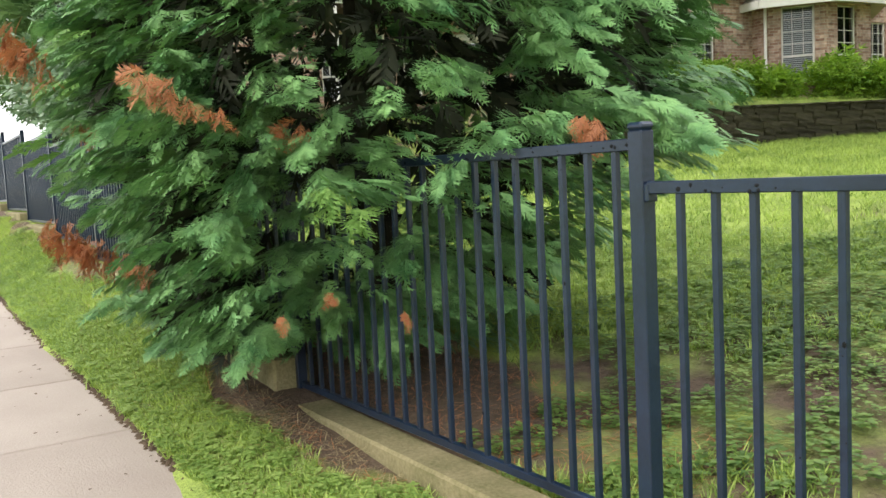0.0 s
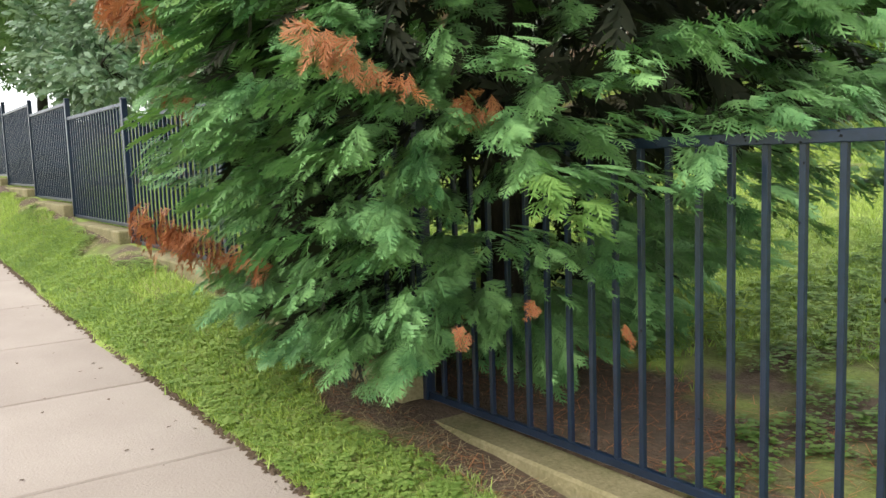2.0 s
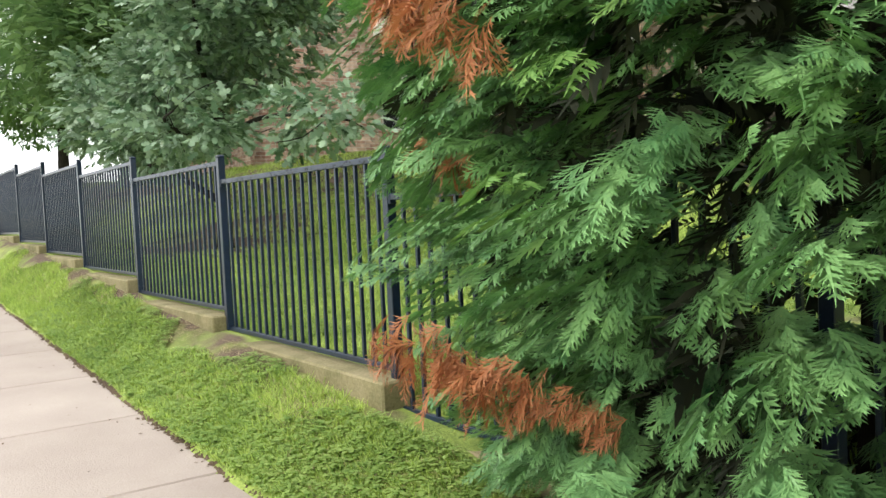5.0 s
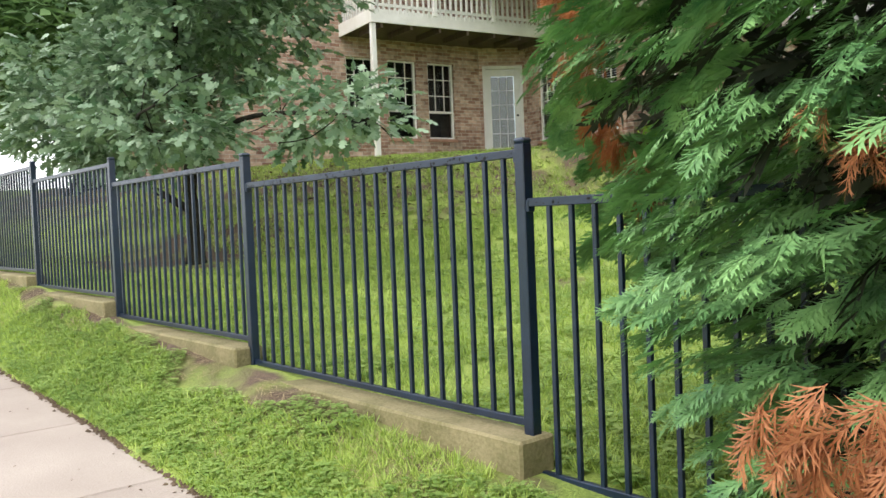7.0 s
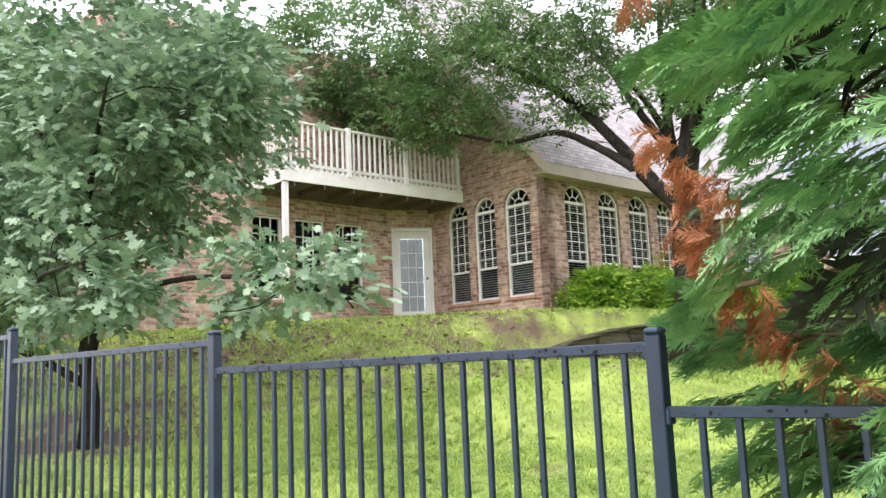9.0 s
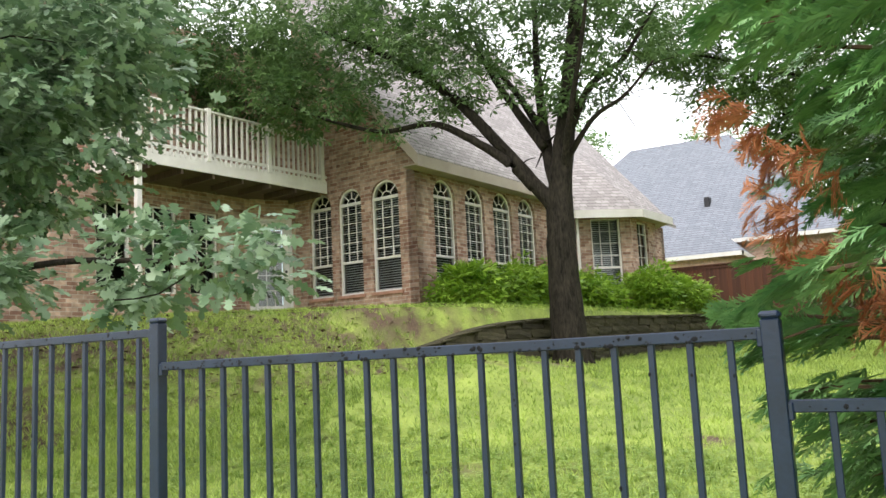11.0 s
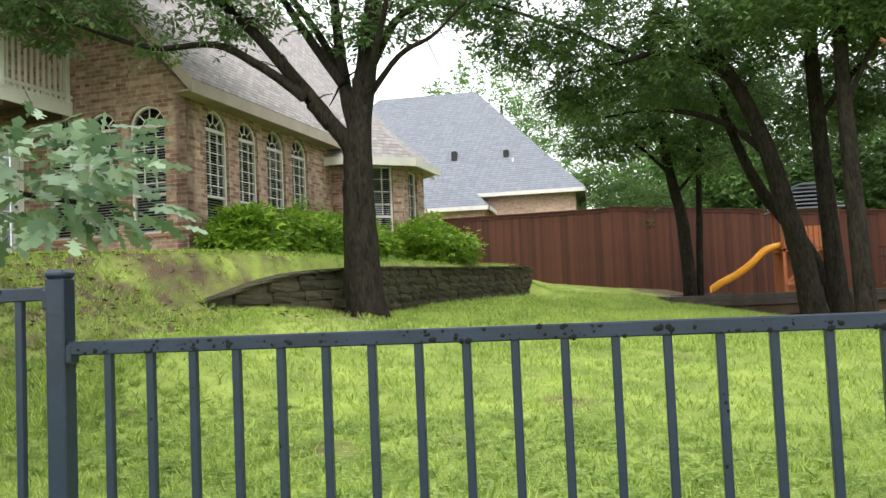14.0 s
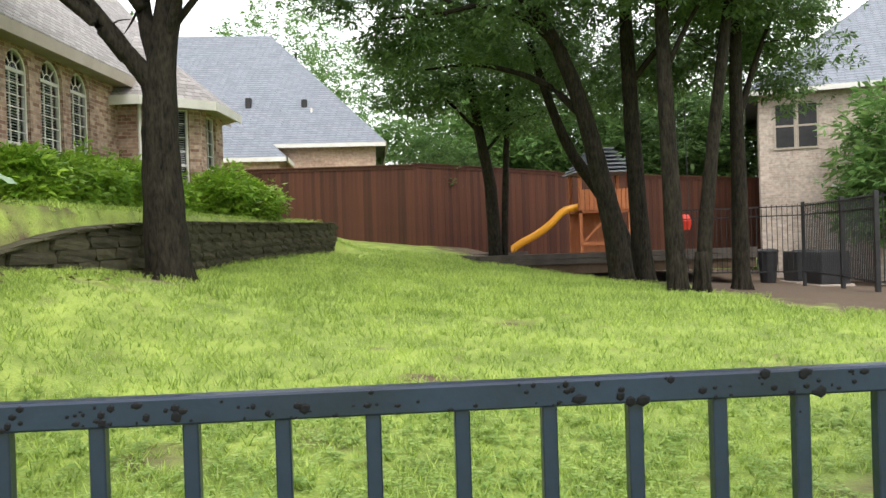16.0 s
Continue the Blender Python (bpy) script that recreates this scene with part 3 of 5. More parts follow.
M["brick_sill"] = material("brick_sill", (0.30, 0.15, 0.10), (0.45, 0.26, 0.19), scale=6, rough=0.9, bump=0.4)
BASE, EAVE = 2.45, 5.52
house = thing("brick_house", "brown brick house with arched white windows and a grey shingle roof", "house")
side_open = [(0.60, 1.35, 3.05, 4.96, True), (1.73, 2.46, 3.05, 4.96, True), (2.83, 3.62, 3.05, 4.96, True), (3.92, 4.70, 3.05, 4.96, True)]
front_open = [(8 - 2.92, 8 - 2.27, 3.05, 4.96, True), (8 - 2.08, 8 - 1.42, 3.05, 4.96, True), (8 - 1.16, 8 - 0.43, 3.05, 4.96, True)]
fa, fb = house_at(-3.35, 0), house_at(0, 0)
front_open = [(s0 - 4.65, s1 - 4.65, z, t, ar) for s0, s1, z, t, ar in front_open]
PITCH = 1.15
wall_with("front_wall", fa, fb, BASE, lambda s: EAVE + (3.35 - s) * PITCH, front_open, "brick", house)
sa, sb = house_at(0, 0), house_at(0, 6.0)
wall_with("side_wall", sa, sb, BASE, EAVE, side_open, "brick", house)
for o in front_open:
    window(fa, HU, *o, house, rows=6)
for o in side_open:
    window(sa, HV, *o, house, rows=6)
# bay
bay = [house_at(0, 6.0), house_at(0.45, 6.0), house_at(1.45, 7.0), house_at(1.45, 8.65), house_at(0.45, 9.65)]
wall_with("bay_wall", bay[0], bay[1], BASE, 5.2, [], "brick", house)
L = (bay[2] - bay[1]).length
bo = [(0.36, 1.14, 3.05, 4.98, False)]
wall_with("bay_wall", bay[1], bay[2], BASE, 5.2, bo, "brick", house)
window(bay[1], (bay[2] - bay[1]).normalized(), *bo[0], house, blinds=True, rows=4)
bc = [(0.40, 1.10, 3.05, 4.95, False)]
wall_with("bay_wall", bay[2], bay[3], BASE, 5.2, bc, "brick", house)
for o in bc:
    window(bay[2], HV, *o, house, blinds=False, rows=4, cols=2)
wall_with("bay_wall", bay[3], bay[4], BASE, 5.2, [], "brick", house)
wall_with("side_wall", house_at(0, 9.65), house_at(0, 13.0), BASE, EAVE, [(0.9, 1.6, 3.05, 4.9, False)], "brick", house)
window(house_at(0, 9.65), HV, 0.9, 1.6, 3.05, 4.9, False, house, rows=4)
wall_with("back_wall", house_at(0, 13.0), house_at(-9.5, 13.0), BASE, EAVE, [], "brick", house)
# recessed wall under the balcony, and the corner door
door_b, door_a = house_at(-3.35, 0.0), Vector((-9.25, 10.80, 0))
ra = door_a - HV * 6.4
rec_open = [(6.4 - 1.42, 6.4 - 0.72, 3.15, 4.85, False), (6.4 - 2.45, 6.4 - 1.72, 3.15, 4.85, False), (6.4 - 3.45, 6.4 - 2.75, 3.15, 4.85, False)]
wall_with("recessed_wall", ra, door_a, 2.1, 8.6, rec_open, "brick", house)
for o in rec_open:
    window(ra, HV, *o, house, blinds=False, rows=3)
dd = (door_b - door_a)
dlen = dd.length
d0 = (dlen - 0.95) / 2
wall_with("door_wall", door_a, door_b, BASE, 8.6, [(d0, d0 + 0.95, 2.72, 4.86, False)], "brick", house)
wall_with("end_wall", ra - HU * 8, ra, 1.6, 8.6, [], "brick", house)
upper = wall_with("upper_wall", door_b, door_b - HV * -7, 8.0, 8.6, [], "brick", house)
dm4 = Matrix.Identity(4)
ddn = dd.normalized()
dm4.col[0], dm4.col[1], dm4.col[2] = (*ddn, 0), (-ddn.y, ddn.x, 0, 0), (0, 0, 1, 0)
dm4.translation = door_a + ddn * d0 + Vector((0, 0, 2.72))
door = tagged(new("door_1"), "white half-glazed garden door under the balcony", "door", kind="structure")
door.matrix_basis = dm4
bm = bmesh.new()
box(bm, (0, 0.03, 0), (0.07, 0.14, 2.14)), box(bm, (0.88, 0.03, 0), (0.95, 0.14, 2.14)), box(bm, (0.07, 0.03, 2.07), (0.88, 0.14, 2.14))
part("door_frame", bm, "white", door)
bm = bmesh.new()
box(bm, (0.07, 0.06, 0), (0.20, 0.11, 2.06)), box(bm, (0.75, 0.06, 0), (0.88, 0.11, 2.06)), box(bm, (0.20, 0.06, 0), (0.75, 0.11, 0.24)), box(bm, (0.20, 0.06, 1.90), (0.75, 0.11, 2.06))
part("door_leaf", bm, "white", door)
bm = bmesh.new()
for i in range(1, 3):
    box(bm, (0.20 + 0.55 * i / 3 - 0.008, 0.07, 0.24), (0.20 + 0.55 * i / 3 + 0.008, 0.10, 1.90))
for i in range(1, 5):
    box(bm, (0.20, 0.073, 0.24 + 1.66 * i / 5 - 0.008), (0.75, 0.097, 0.24 + 1.66 * i / 5 + 0.008))
part("glazing_grid", bm, "white", door)
bm = boxed((0.20, 0.082, 0.24), (0.75, 0.088, 1.90))
part("pane", bm, "glass", door).visible_shadow = False
part("curtain", boxed((0.20, 0.17, 0.24), (0.75, 0.19, 1.90)), "soffit", door)
part("door_handle", tube([(0.81, 0.03, 0.98), (0.81, 0.06, 0.98)], [0.03, 0.02], 8), "dark", door)
part("door_sill", boxed((-0.05, -0.12, -0.06), (1.0, 0.14, 0.0), bevel=0.01), "kerb", door)

# balcony
deck = thing("balcony", "white railed timber balcony on a slim white post", "balcony")
E0, E1 = Vector((-8.20, 7.05, 0)), Vector((-7.52, 11.42, 0))
ed = (E1 - E0).normalized()
en = Vector((ed.y, -ed.x, 0))
EL = (E1 - E0).length
bmx = Matrix.Identity(4)
bmx.col[0], bmx.col[1], bmx.col[2] = (*ed, 0), (*(-en), 0), (0, 0, 1, 0)
bmx.translation = E0 + Vector((0, 0, 5.25))
deck.matrix_basis = bmx
part("floor", boxed((0, 0.04, 0.10), (EL, 1.6, 0.20)), "deck", deck)
part("soffit", boxed((0, 0.04, 0.02), (EL, 1.6, 0.06)), "deck", deck)
part("fascia", boxed((-0.03, 0, -0.02), (EL, 0.035, 0.24), bevel=0.004), "white", deck)
part("end_fascia", boxed((-0.03, 0.035, -0.02), (0.0, 1.6, 0.24)), "white", deck)
for i in range(7):
    part("joist", boxed((0.2 + i * (EL - 0.4) / 6, 0.05, -0.10), (0.25 + i * (EL - 0.4) / 6, 1.0, 0.02)), "deck", deck)
part("hand_rail", boxed((-0.04, -0.02, 1.12), (EL, 0.07, 1.16), bevel=0.006), "white", deck)
part("lower_rail", boxed((0, 0.0, 0.30), (EL, 0.04, 0.36)), "white", deck)
bal = as_mesh(boxed((-0.02, -0.02, 0), (0.02, 0.02, 0.93), bevel=0.003), "baluster", "white")
nb = 34
for i in range(nb):
    if i % 11 == 0:
        part("rail_post", boxed((i * EL / nb - 0.045, -0.03, 0.2), (i * EL / nb + 0.045, 0.06, 1.2), bevel=0.006), "white", deck)
    else:
        share("baluster", bal, deck, Matrix.Translation((i * EL / nb, 0.02, 0.2)))
bt = as_mesh(boxed((-0.018, -0.012, 0), (0.018, 0.0, 0.10), bevel=0.003), "bracket", "white")
for i in range(40):
    share("dentil", bt, deck, Matrix.Translation((0.05 + i * EL / 40, -0.001, 0.17)))
endbal = [share("baluster", bal, deck, Matrix.Translation((0.0, 0.15 + 0.13 * i, 0.2))) for i in range(10)]
part("end_rail", boxed((-0.03, 0.07, 1.12), (0.05, 1.5, 1.16)), "white", deck)
part("support_post", boxed((0.0, 0.05, 2.62 - 5.25), (0.10, 0.15, -0.02), bevel=0.006), "white", deck)

# roofs: sloping sheets with courses of shingles


def roof_sheet(name, pts, mat, parent, thick=0.10):
    bm = bmesh.new()
    lo = [bm.verts.new(Vector(p)) for p in pts]
    hi = [bm.verts.new(Vector(p) + Vector((0, 0, thick))) for p in pts]
    bm.faces.new(lo[::-1]), bm.faces.new(hi)
    for i in range(len(pts)):
        j = (i + 1) % len(pts)
        bm.faces.new((lo[i], lo[j], hi[j], hi[i]))
    bmesh.ops.recalc_face_normals(bm, faces=bm.faces[:])
    return part(name, bm, mat, parent)


def shingled(name, c1, c2):
    """Rows of shingles laid by height, each tab its own tone."""
    m = bpy.data.materials.new(name)
    m.use_nodes = True
    n, l = m.node_tree.nodes, m.node_tree.links
    b = n["Principled BSDF"]
    tc, sp, cb = n.new("ShaderNodeTexCoord"), n.new("ShaderNodeSeparateXYZ"), n.new("ShaderNodeCombineXYZ")
    l.new(tc.outputs["Object"], sp.inputs[0])
    ad = n.new("ShaderNodeMath")
    l.new(sp.outputs["X"], ad.inputs[0])
    l.new(sp.outputs["Y"], ad.inputs[1])
    l.new(ad.outputs[0], cb.inputs["X"])
    l.new(sp.outputs["Z"], cb.inputs["Y"])
    br = n.new("ShaderNodeTexBrick")
    br.inputs["Scale"].default_value, br.inputs["Brick Width"].default_value, br.inputs["Row Height"].default_value = 1.0, 0.26, 0.105
    br.inputs["Mortar Size"].default_value = 0.008
    br.inputs["Color1"].default_value, br.inputs["Color2"].default_value = (*c1, 1), (*c2, 1)
    br.inputs["Mortar"].default_value = (*[c * 0.55 for c in c1], 1)
    l.new(cb.outputs[0], br.inputs["Vector"])
    l.new(br.outputs["Color"], b.inputs["Base Color"])
    bp = n.new("ShaderNodeBump")
    bp.inputs["Strength"].default_value, bp.inputs["Distance"].default_value, bp.invert = 0.7, 0.015, True
    l.new(br.outputs["Fac"], bp.inputs["Height"])
    l.new(bp.outputs[0], b.inputs["Normal"])
    b.inputs["Roughness"].default_value = 0.95
    M[name] = m


shingled("shingle", (0.27, 0.25, 0.24), (0.40, 0.37, 0.36))
shingled("slate", (0.20, 0.22, 0.255), (0.245, 0.265, 0.305))
OV = 0.38
ev = EAVE - 0.02
ridge_u = -6.0
ridge_z = ev + (OV - ridge_u) * PITCH
roof_sheet("roof", [house_at(OV, -OV, ev), house_at(OV, 6.6, ev), house_at(ridge_u, 6.6, ridge_z), house_at(ridge_u, -OV, ridge_z)], "shingle", house)
roof_sheet("roof", [house_at(0.3, 6.6, ev), house_at(0.3, 13.4, ev), house_at(ridge_u, 13.4, ridge_z), house_at(ridge_u, 6.6, ridge_z)], "shingle", house)
part("eave_board", slab(bmesh.new(), [tuple(house_at(OV + 0.02, -OV - 0.02).xy), tuple(house_at(OV + 0.02, 6.0).xy), tuple(house_at(OV - 0.02, 6.0).xy), tuple(house_at(OV - 0.02, -OV - 0.02).xy)], ev - 0.16, ev + 0.06), "cream", house)
part("soffit", slab(bmesh.new(), [tuple(house_at(OV - 0.02, -OV).xy), tuple(house_at(OV - 0.02, 6.0).xy), tuple(house_at(0.0, 6.0).xy), tuple(house_at(0.0, -OV).xy)], ev - 0.13, ev - 0.10), "soffit", house)
bm = bmesh.new()
p0, p1 = house_at(OV, -OV - 0.02, ev - 0.16), house_at(ridge_u, -OV - 0.02, ridge_z - 0.16)
vs = [bm.verts.new(p) for p in (p0, p1, p1 + Vector((0, 0, 0.26)), p0 + Vector((0, 0, 0.26)))]
vs2 = [bm.verts.new(v.co + HV * 0.04) for v in vs]
bm.faces.new(vs), bm.faces.new(vs2[::-1])
for i in range(4):
    j = (i + 1) % 4
    bm.faces.new((vs[i], vs[j], vs2[j], vs2[i]))
bmesh.ops.recalc_face_normals(bm, faces=bm.faces[:])
part("rake_board", bm, "cream", house)
# bay roof: a low hip
be = 5.12
brim = [house_at(0.0, 5.6, be), house_at(0.62, 5.6, be), house_at(1.86, 6.84, be), house_at(1.86, 8.82, be), house_at(0.0, 10.7, be)]
peak = house_at(-0.3, 7.9, be + 1.9)
bm = bmesh.new()
top = bm.verts.new(peak)
low = [bm.verts.new(p) for p in brim]
under = [bm.verts.new(p - Vector((0, 0, 0.06))) for p in brim]
for i in range(5):
    j = (i + 1) % 5
    bm.faces.new((low[i], low[j], top))
    bm.faces.new((under[i], under[j], low[j], low[i]))
bm.faces.new(under[::-1])
bmesh.ops.recalc_face_normals(bm, faces=bm.faces[:])
part("bay_roof", bm, "shingle", house)
bm = bmesh.new()
for i in range(3):
    a, b = brim[i], brim[i + 1]
    d = (b - a).normalized()
    n = Vector((d.y, -d.x, 0))
    slab(bm, [tuple((a + n * 0.03).xy), tuple((b + n * 0.03).xy), tuple((b - n * 0.02).xy), tuple((a - n * 0.02).xy)], be - 0.18, be + 0.02)
part("gutter", bm, "white", house)
part("bay_soffit", slab(bmesh.new(), [tuple(p.xy) for p in brim], be - 0.12, be - 0.08), "soffit", house)
part("downspout", tube([house_at(0.50, 5.92, 5.0), house_at(0.50, 5.92, 2.5)], [0.04, 0.04], 8), "white", house)

# ---------------------------------------------------------------- retaining wall of rough stone courses
rwall = thing("retaining_wall", "dark mossy retaining wall of stacked rough stone blocks", "retaining wall")
line = smooth_line([(x, y, t) for (x, y), t in zip(WALL_LINE, WALL_TOP)], 8)
rnd = random.Random(5)
stone_meshes = []
for k in range(8):
    sb = boxed((-0.5, -0.5, -0.5), (0.5, 0.5, 0.5))
    bmesh.ops.subdivide_edges(sb, edges=sb.edges[:], cuts=1, use_grid_fill=True)
    for v in sb.verts:
        soft = 1 - 0.06 * ((abs(v.co.x) > 0.4) + (abs(v.co.y) > 0.4) + (abs(v.co.z) > 0.4) - 1)
        v.co = v.co * soft + 0.07 * Vector((0.4 * rnd.uniform(-1, 1), rnd.uniform(-1, 1), 0.5 * rnd.uniform(-1, 1)))
    stone_meshes.append(as_mesh(sb, "stone_block", "stone"))
cum = [0.0]
for p, q in zip(line, line[1:]):
    cum.append(cum[-1] + math.hypot(q[0] - p[0], q[1] - p[1]))


def along_wall(s):
    for i in range(len(cum) - 1):
        if s <= cum[i + 1] or i == len(cum) - 2:
            k = (s - cum[i]) / (cum[i + 1] - cum[i])
            p = line[i] + (line[i + 1] - line[i]) * k
            d = line[i + 1] - line[i]
            return p, math.atan2(d[1], d[0])


COURSE = 0.155
core = bmesh.new()
for p, q in zip(line, line[1:]):
    d = np.array((q[1] - p[1], p[0] - q[0])) / math.hypot(q[0] - p[0], q[1] - p[1])
    o, i2 = d * 0.07, d * -0.12
    slab(core, [(p[0] + o[0], p[1] + o[1]), (q[0] + o[0], q[1] + o[1]), (q[0] + i2[0], q[1] + i2[1]), (p[0] + i2[0], p[1] + i2[1])], 0.9, [p[2] - 0.03, q[2] - 0.03, q[2] - 0.03, p[2] - 0.03])
bmesh.ops.recalc_face_normals(core, faces=core.faces[:])
part("wall_core", core, "stone", rwall)
for c in range(7):
    s = rnd.uniform(-0.3, 0.0)
    while s < cum[-1]:
        w = rnd.uniform(0.42, 0.80)
        p, ang = along_wall(max(0.02, min(cum[-1], s + w / 2)))
        a, e = along_wall(max(0.0, s))[0], along_wall(min(cum[-1], s + w))[0]
        level = 2.27 + 0.018 * (p[1] - 12.2) - c * COURSE
        top = min(level, a[2] - 0.035, e[2] - 0.035)
        low = level - COURSE
        foot = lawn_z(p[0] + 0.2, p[1])
        if top - low > 0.05 and top > foot - 0.02 and s > -0.02:
            nrm = (math.sin(ang), -math.cos(ang))
            off = rnd.uniform(-0.008, 0.012) + c * 0.006 - 0.015
            m = Matrix.Translation((p[0] + nrm[0] * off, p[1] + nrm[1] * off, (top + low) / 2)) @ Matrix.Rotation(ang, 4, "Z") @ Matrix.Diagonal((w * 1.02, 0.28, (top - low) * 1.02, 1))
            share("stone_block", rnd.choice(stone_meshes), rwall, m)
        s += w
# flat capping stones that follow the wall's top
s = 0.0
while s < cum[-1] - 0.05:
    w = min(rnd.uniform(0.38, 0.55), cum[-1] - s)
    a, e = along_wall(s + 0.001)[0], along_wall(min(cum[-1], s + w))[0]
    p, ang = (a + e) / 2, math.atan2(e[1] - a[1], e[0] - a[0])
    tilt = math.atan2(e[2] - a[2], math.hypot(e[0] - a[0], e[1] - a[1]))
    m = Matrix.Translation((p[0], p[1], p[2] - 0.012)) @ Matrix.Rotation(ang, 4, "Z") @ Matrix.Rotation(-tilt, 4, "Y") @ Matrix.Diagonal((w * 1.03, 0.33, 0.06, 1))
    share("cap_stone", rnd.choice(stone_meshes), rwall, m)
    s += w

# ---------------------------------------------------------------- cedar fence
plank = boxed((-0.0735, -0.011, 0), (0.0735, 0.011, 1), bevel=0.003)
plank = as_mesh(plank, "plank", "cedar")
WF = [((-6.5, 27.0), (2.2, 27.0), 4.40, 4.47), ((2.2, 27.0), (7.6, 29.2), 4.52, 4.30), ((7.6, 29.2), (17.0, 30.5), 4.25, 3.9)]
for (ax, ay), (bx, by), t0, t1 in WF:
    d = Vector((bx - ax, by - ay, 0))
    n, ang = int(d.length / 0.142), math.atan2(by - ay, bx - ax)
    wf = thing("board_fence", "stained red-brown cedar board fence with a cap rail", "wooden fence", group="cedar fence runs")
    for i in range(n):
        k = (i + 0.5) / n
        x, y, t = ax + d.x * k, ay + d.y * k, t0 + (t1 - t0) * k
        f = 1.7 if x < 3 else 1.2
        share("plank", plank, wf, Matrix.Translation((x, y + 0.016 * (i % 2), f)) @ Matrix.Rotation(ang, 4, "Z") @ Matrix.Diagonal((1, 1, t - f, 1)))
    cap = boxed((0, -0.07, 0), (d.length, 0.07, 0.04), bevel=0.005)
    for v in cap.verts:
        v.co.z += t0 + (t1 - t0) * v.co.x / d.length
    trim = boxed((0, -0.035, -0.10), (d.length, -0.014, 0.0))
    for v in trim.verts:
        v.co.z += t0 + (t1 - t0) * v.co.x / d.length
    for nm, b in (("cap_rail", cap), ("trim_board", trim)):
        o = part(nm, b, "cedar", wf)
        o.matrix_basis = Matrix.Translation((ax, ay, 0)) @ Matrix.Rotation(ang, 4, "Z")

# ---------------------------------------------------------------- neighbouring houses


def hip_house(name, label, x0, y0, x1, y1, base, eave, ridge, inset, brick, roof, over=0.45):
    h = thing(name, label, "house")
    o = slab(bmesh.new(), [(x0, y0), (x1, y0), (x1, y1), (x0, y1)], base, eave)
    bmesh.ops.recalc_face_normals(o, faces=o.faces[:])
    uv_by_wall(part("wall", o, brick, h))
    bm = bmesh.new()
    c = [(x0 - over, y0 - over), (x1 + over, y0 - over), (x1 + over, y1 + over), (x0 - over, y1 + over)]
    lo = [bm.verts.new((x, y, eave - 0.05)) for x, y in c]
    ym = (y0 + y1) / 2
    r0, r1 = bm.verts.new((x0 + inset, ym, ridge)), bm.verts.new((x1 - inset, ym, ridge))
    for f in ((lo[0], lo[1], r1, r0), (lo[1], lo[2], r1), (lo[2], lo[3], r0, r1), (lo[3], lo[0], r0), lo[::-1]):
        bm.faces.new(f)
    part("roof", bm, roof, h)
    bm = bmesh.new()
    for (ax, ay), (bx, by) in zip(c, c[1:] + c[:1]):
        box(bm, (min(ax, bx) - 0.03, min(ay, by) - 0.03, eave - 0.20), (max(ax, bx) + 0.03, max(ay, by) + 0.03, eave - 0.04))
    part("gutter", bm, "white", h)
    return h


nb = hip_house("neighbour_house", "pink brick neighbour house with a steep blue-grey roof", -13.0, 33.0, 1.0, 43.0, 2.0, 6.0, 11.6, 4.6, "pink_brick", "slate")
low_wing = hip_house("garage_wing", "low brick wing with a grey hipped roof", -8.5, 30.6, -2.6, 32.9, 2.0, 5.25, 6.6, 1.1, "pink_brick", "slate", 0.3)
for vx, vz in ((-4.2, 8.1), (-1.9, 8.0)):
    vent = boxed((vx - 0.12, 34.2, vz - 0.5), (vx + 0.12, 34.6, vz), bevel=0.02)
    part("roof_vent", vent, "dark", nb)
part("vent_pipe", tube([(-1.6, 34.0, 6.5), (-1.6, 34.0, 7.6)], [0.05, 0.05], 8), "white", nb)
rh = hip_house("right_house", "two-storey pale brick house with a grey hipped roof", 13.4, 25.2, 26.0, 36.0, 0.2, 6.45, 11.0, 5.0, "pale_brick", "slate")
rh.matrix_basis = Matrix.Translation((13.4, 25.2, 0)) @ Matrix.Rotation(radians(-25), 4, "Z") @ Matrix.Translation((-13.4, -25.2, 0))
for wx in (13.84, 14.52):
    w = new("window")
    w.parent, w.matrix_basis = rh, Matrix.Translation((wx, 25.2, 4.5))
    bm = bmesh.new()
    for a, b in (((0, -0.05, 0), (0.06, 0.02, 1.5)), ((0.60, -0.05, 0), (0.66, 0.02, 1.5)), ((0.06, -0.05, 0), (0.60, 0.02, 0.06)), ((0.06, -0.05, 1.44), (0.60, 0.02, 1.5)), ((0.06, -0.04, 0.72), (0.60, 0.02, 0.78))):
        box(bm, a, b)
    part("window_frame", bm, "cream", w)
    part("pane", boxed((0.05, -0.02, 0.05), (0.61, -0.005, 1.45)), "dark", w)
part("wall_light", boxed((15.5, 25.05, 3.15), (15.72, 25.2, 3.32), bevel=0.02), "white", rh)
uv_by_wall(part("porch_wall", boxed((16.6, 23.6, 0.2), (22.0, 25.19, 3.6)), "pale_brick", rh))
roof_sheet("porch_roof", [(16.2, 23.2, 3.6), (22.4, 23.2, 3.6), (22.4, 25.19, 4.5), (16.2, 25.19, 4.5)], "slate", rh)

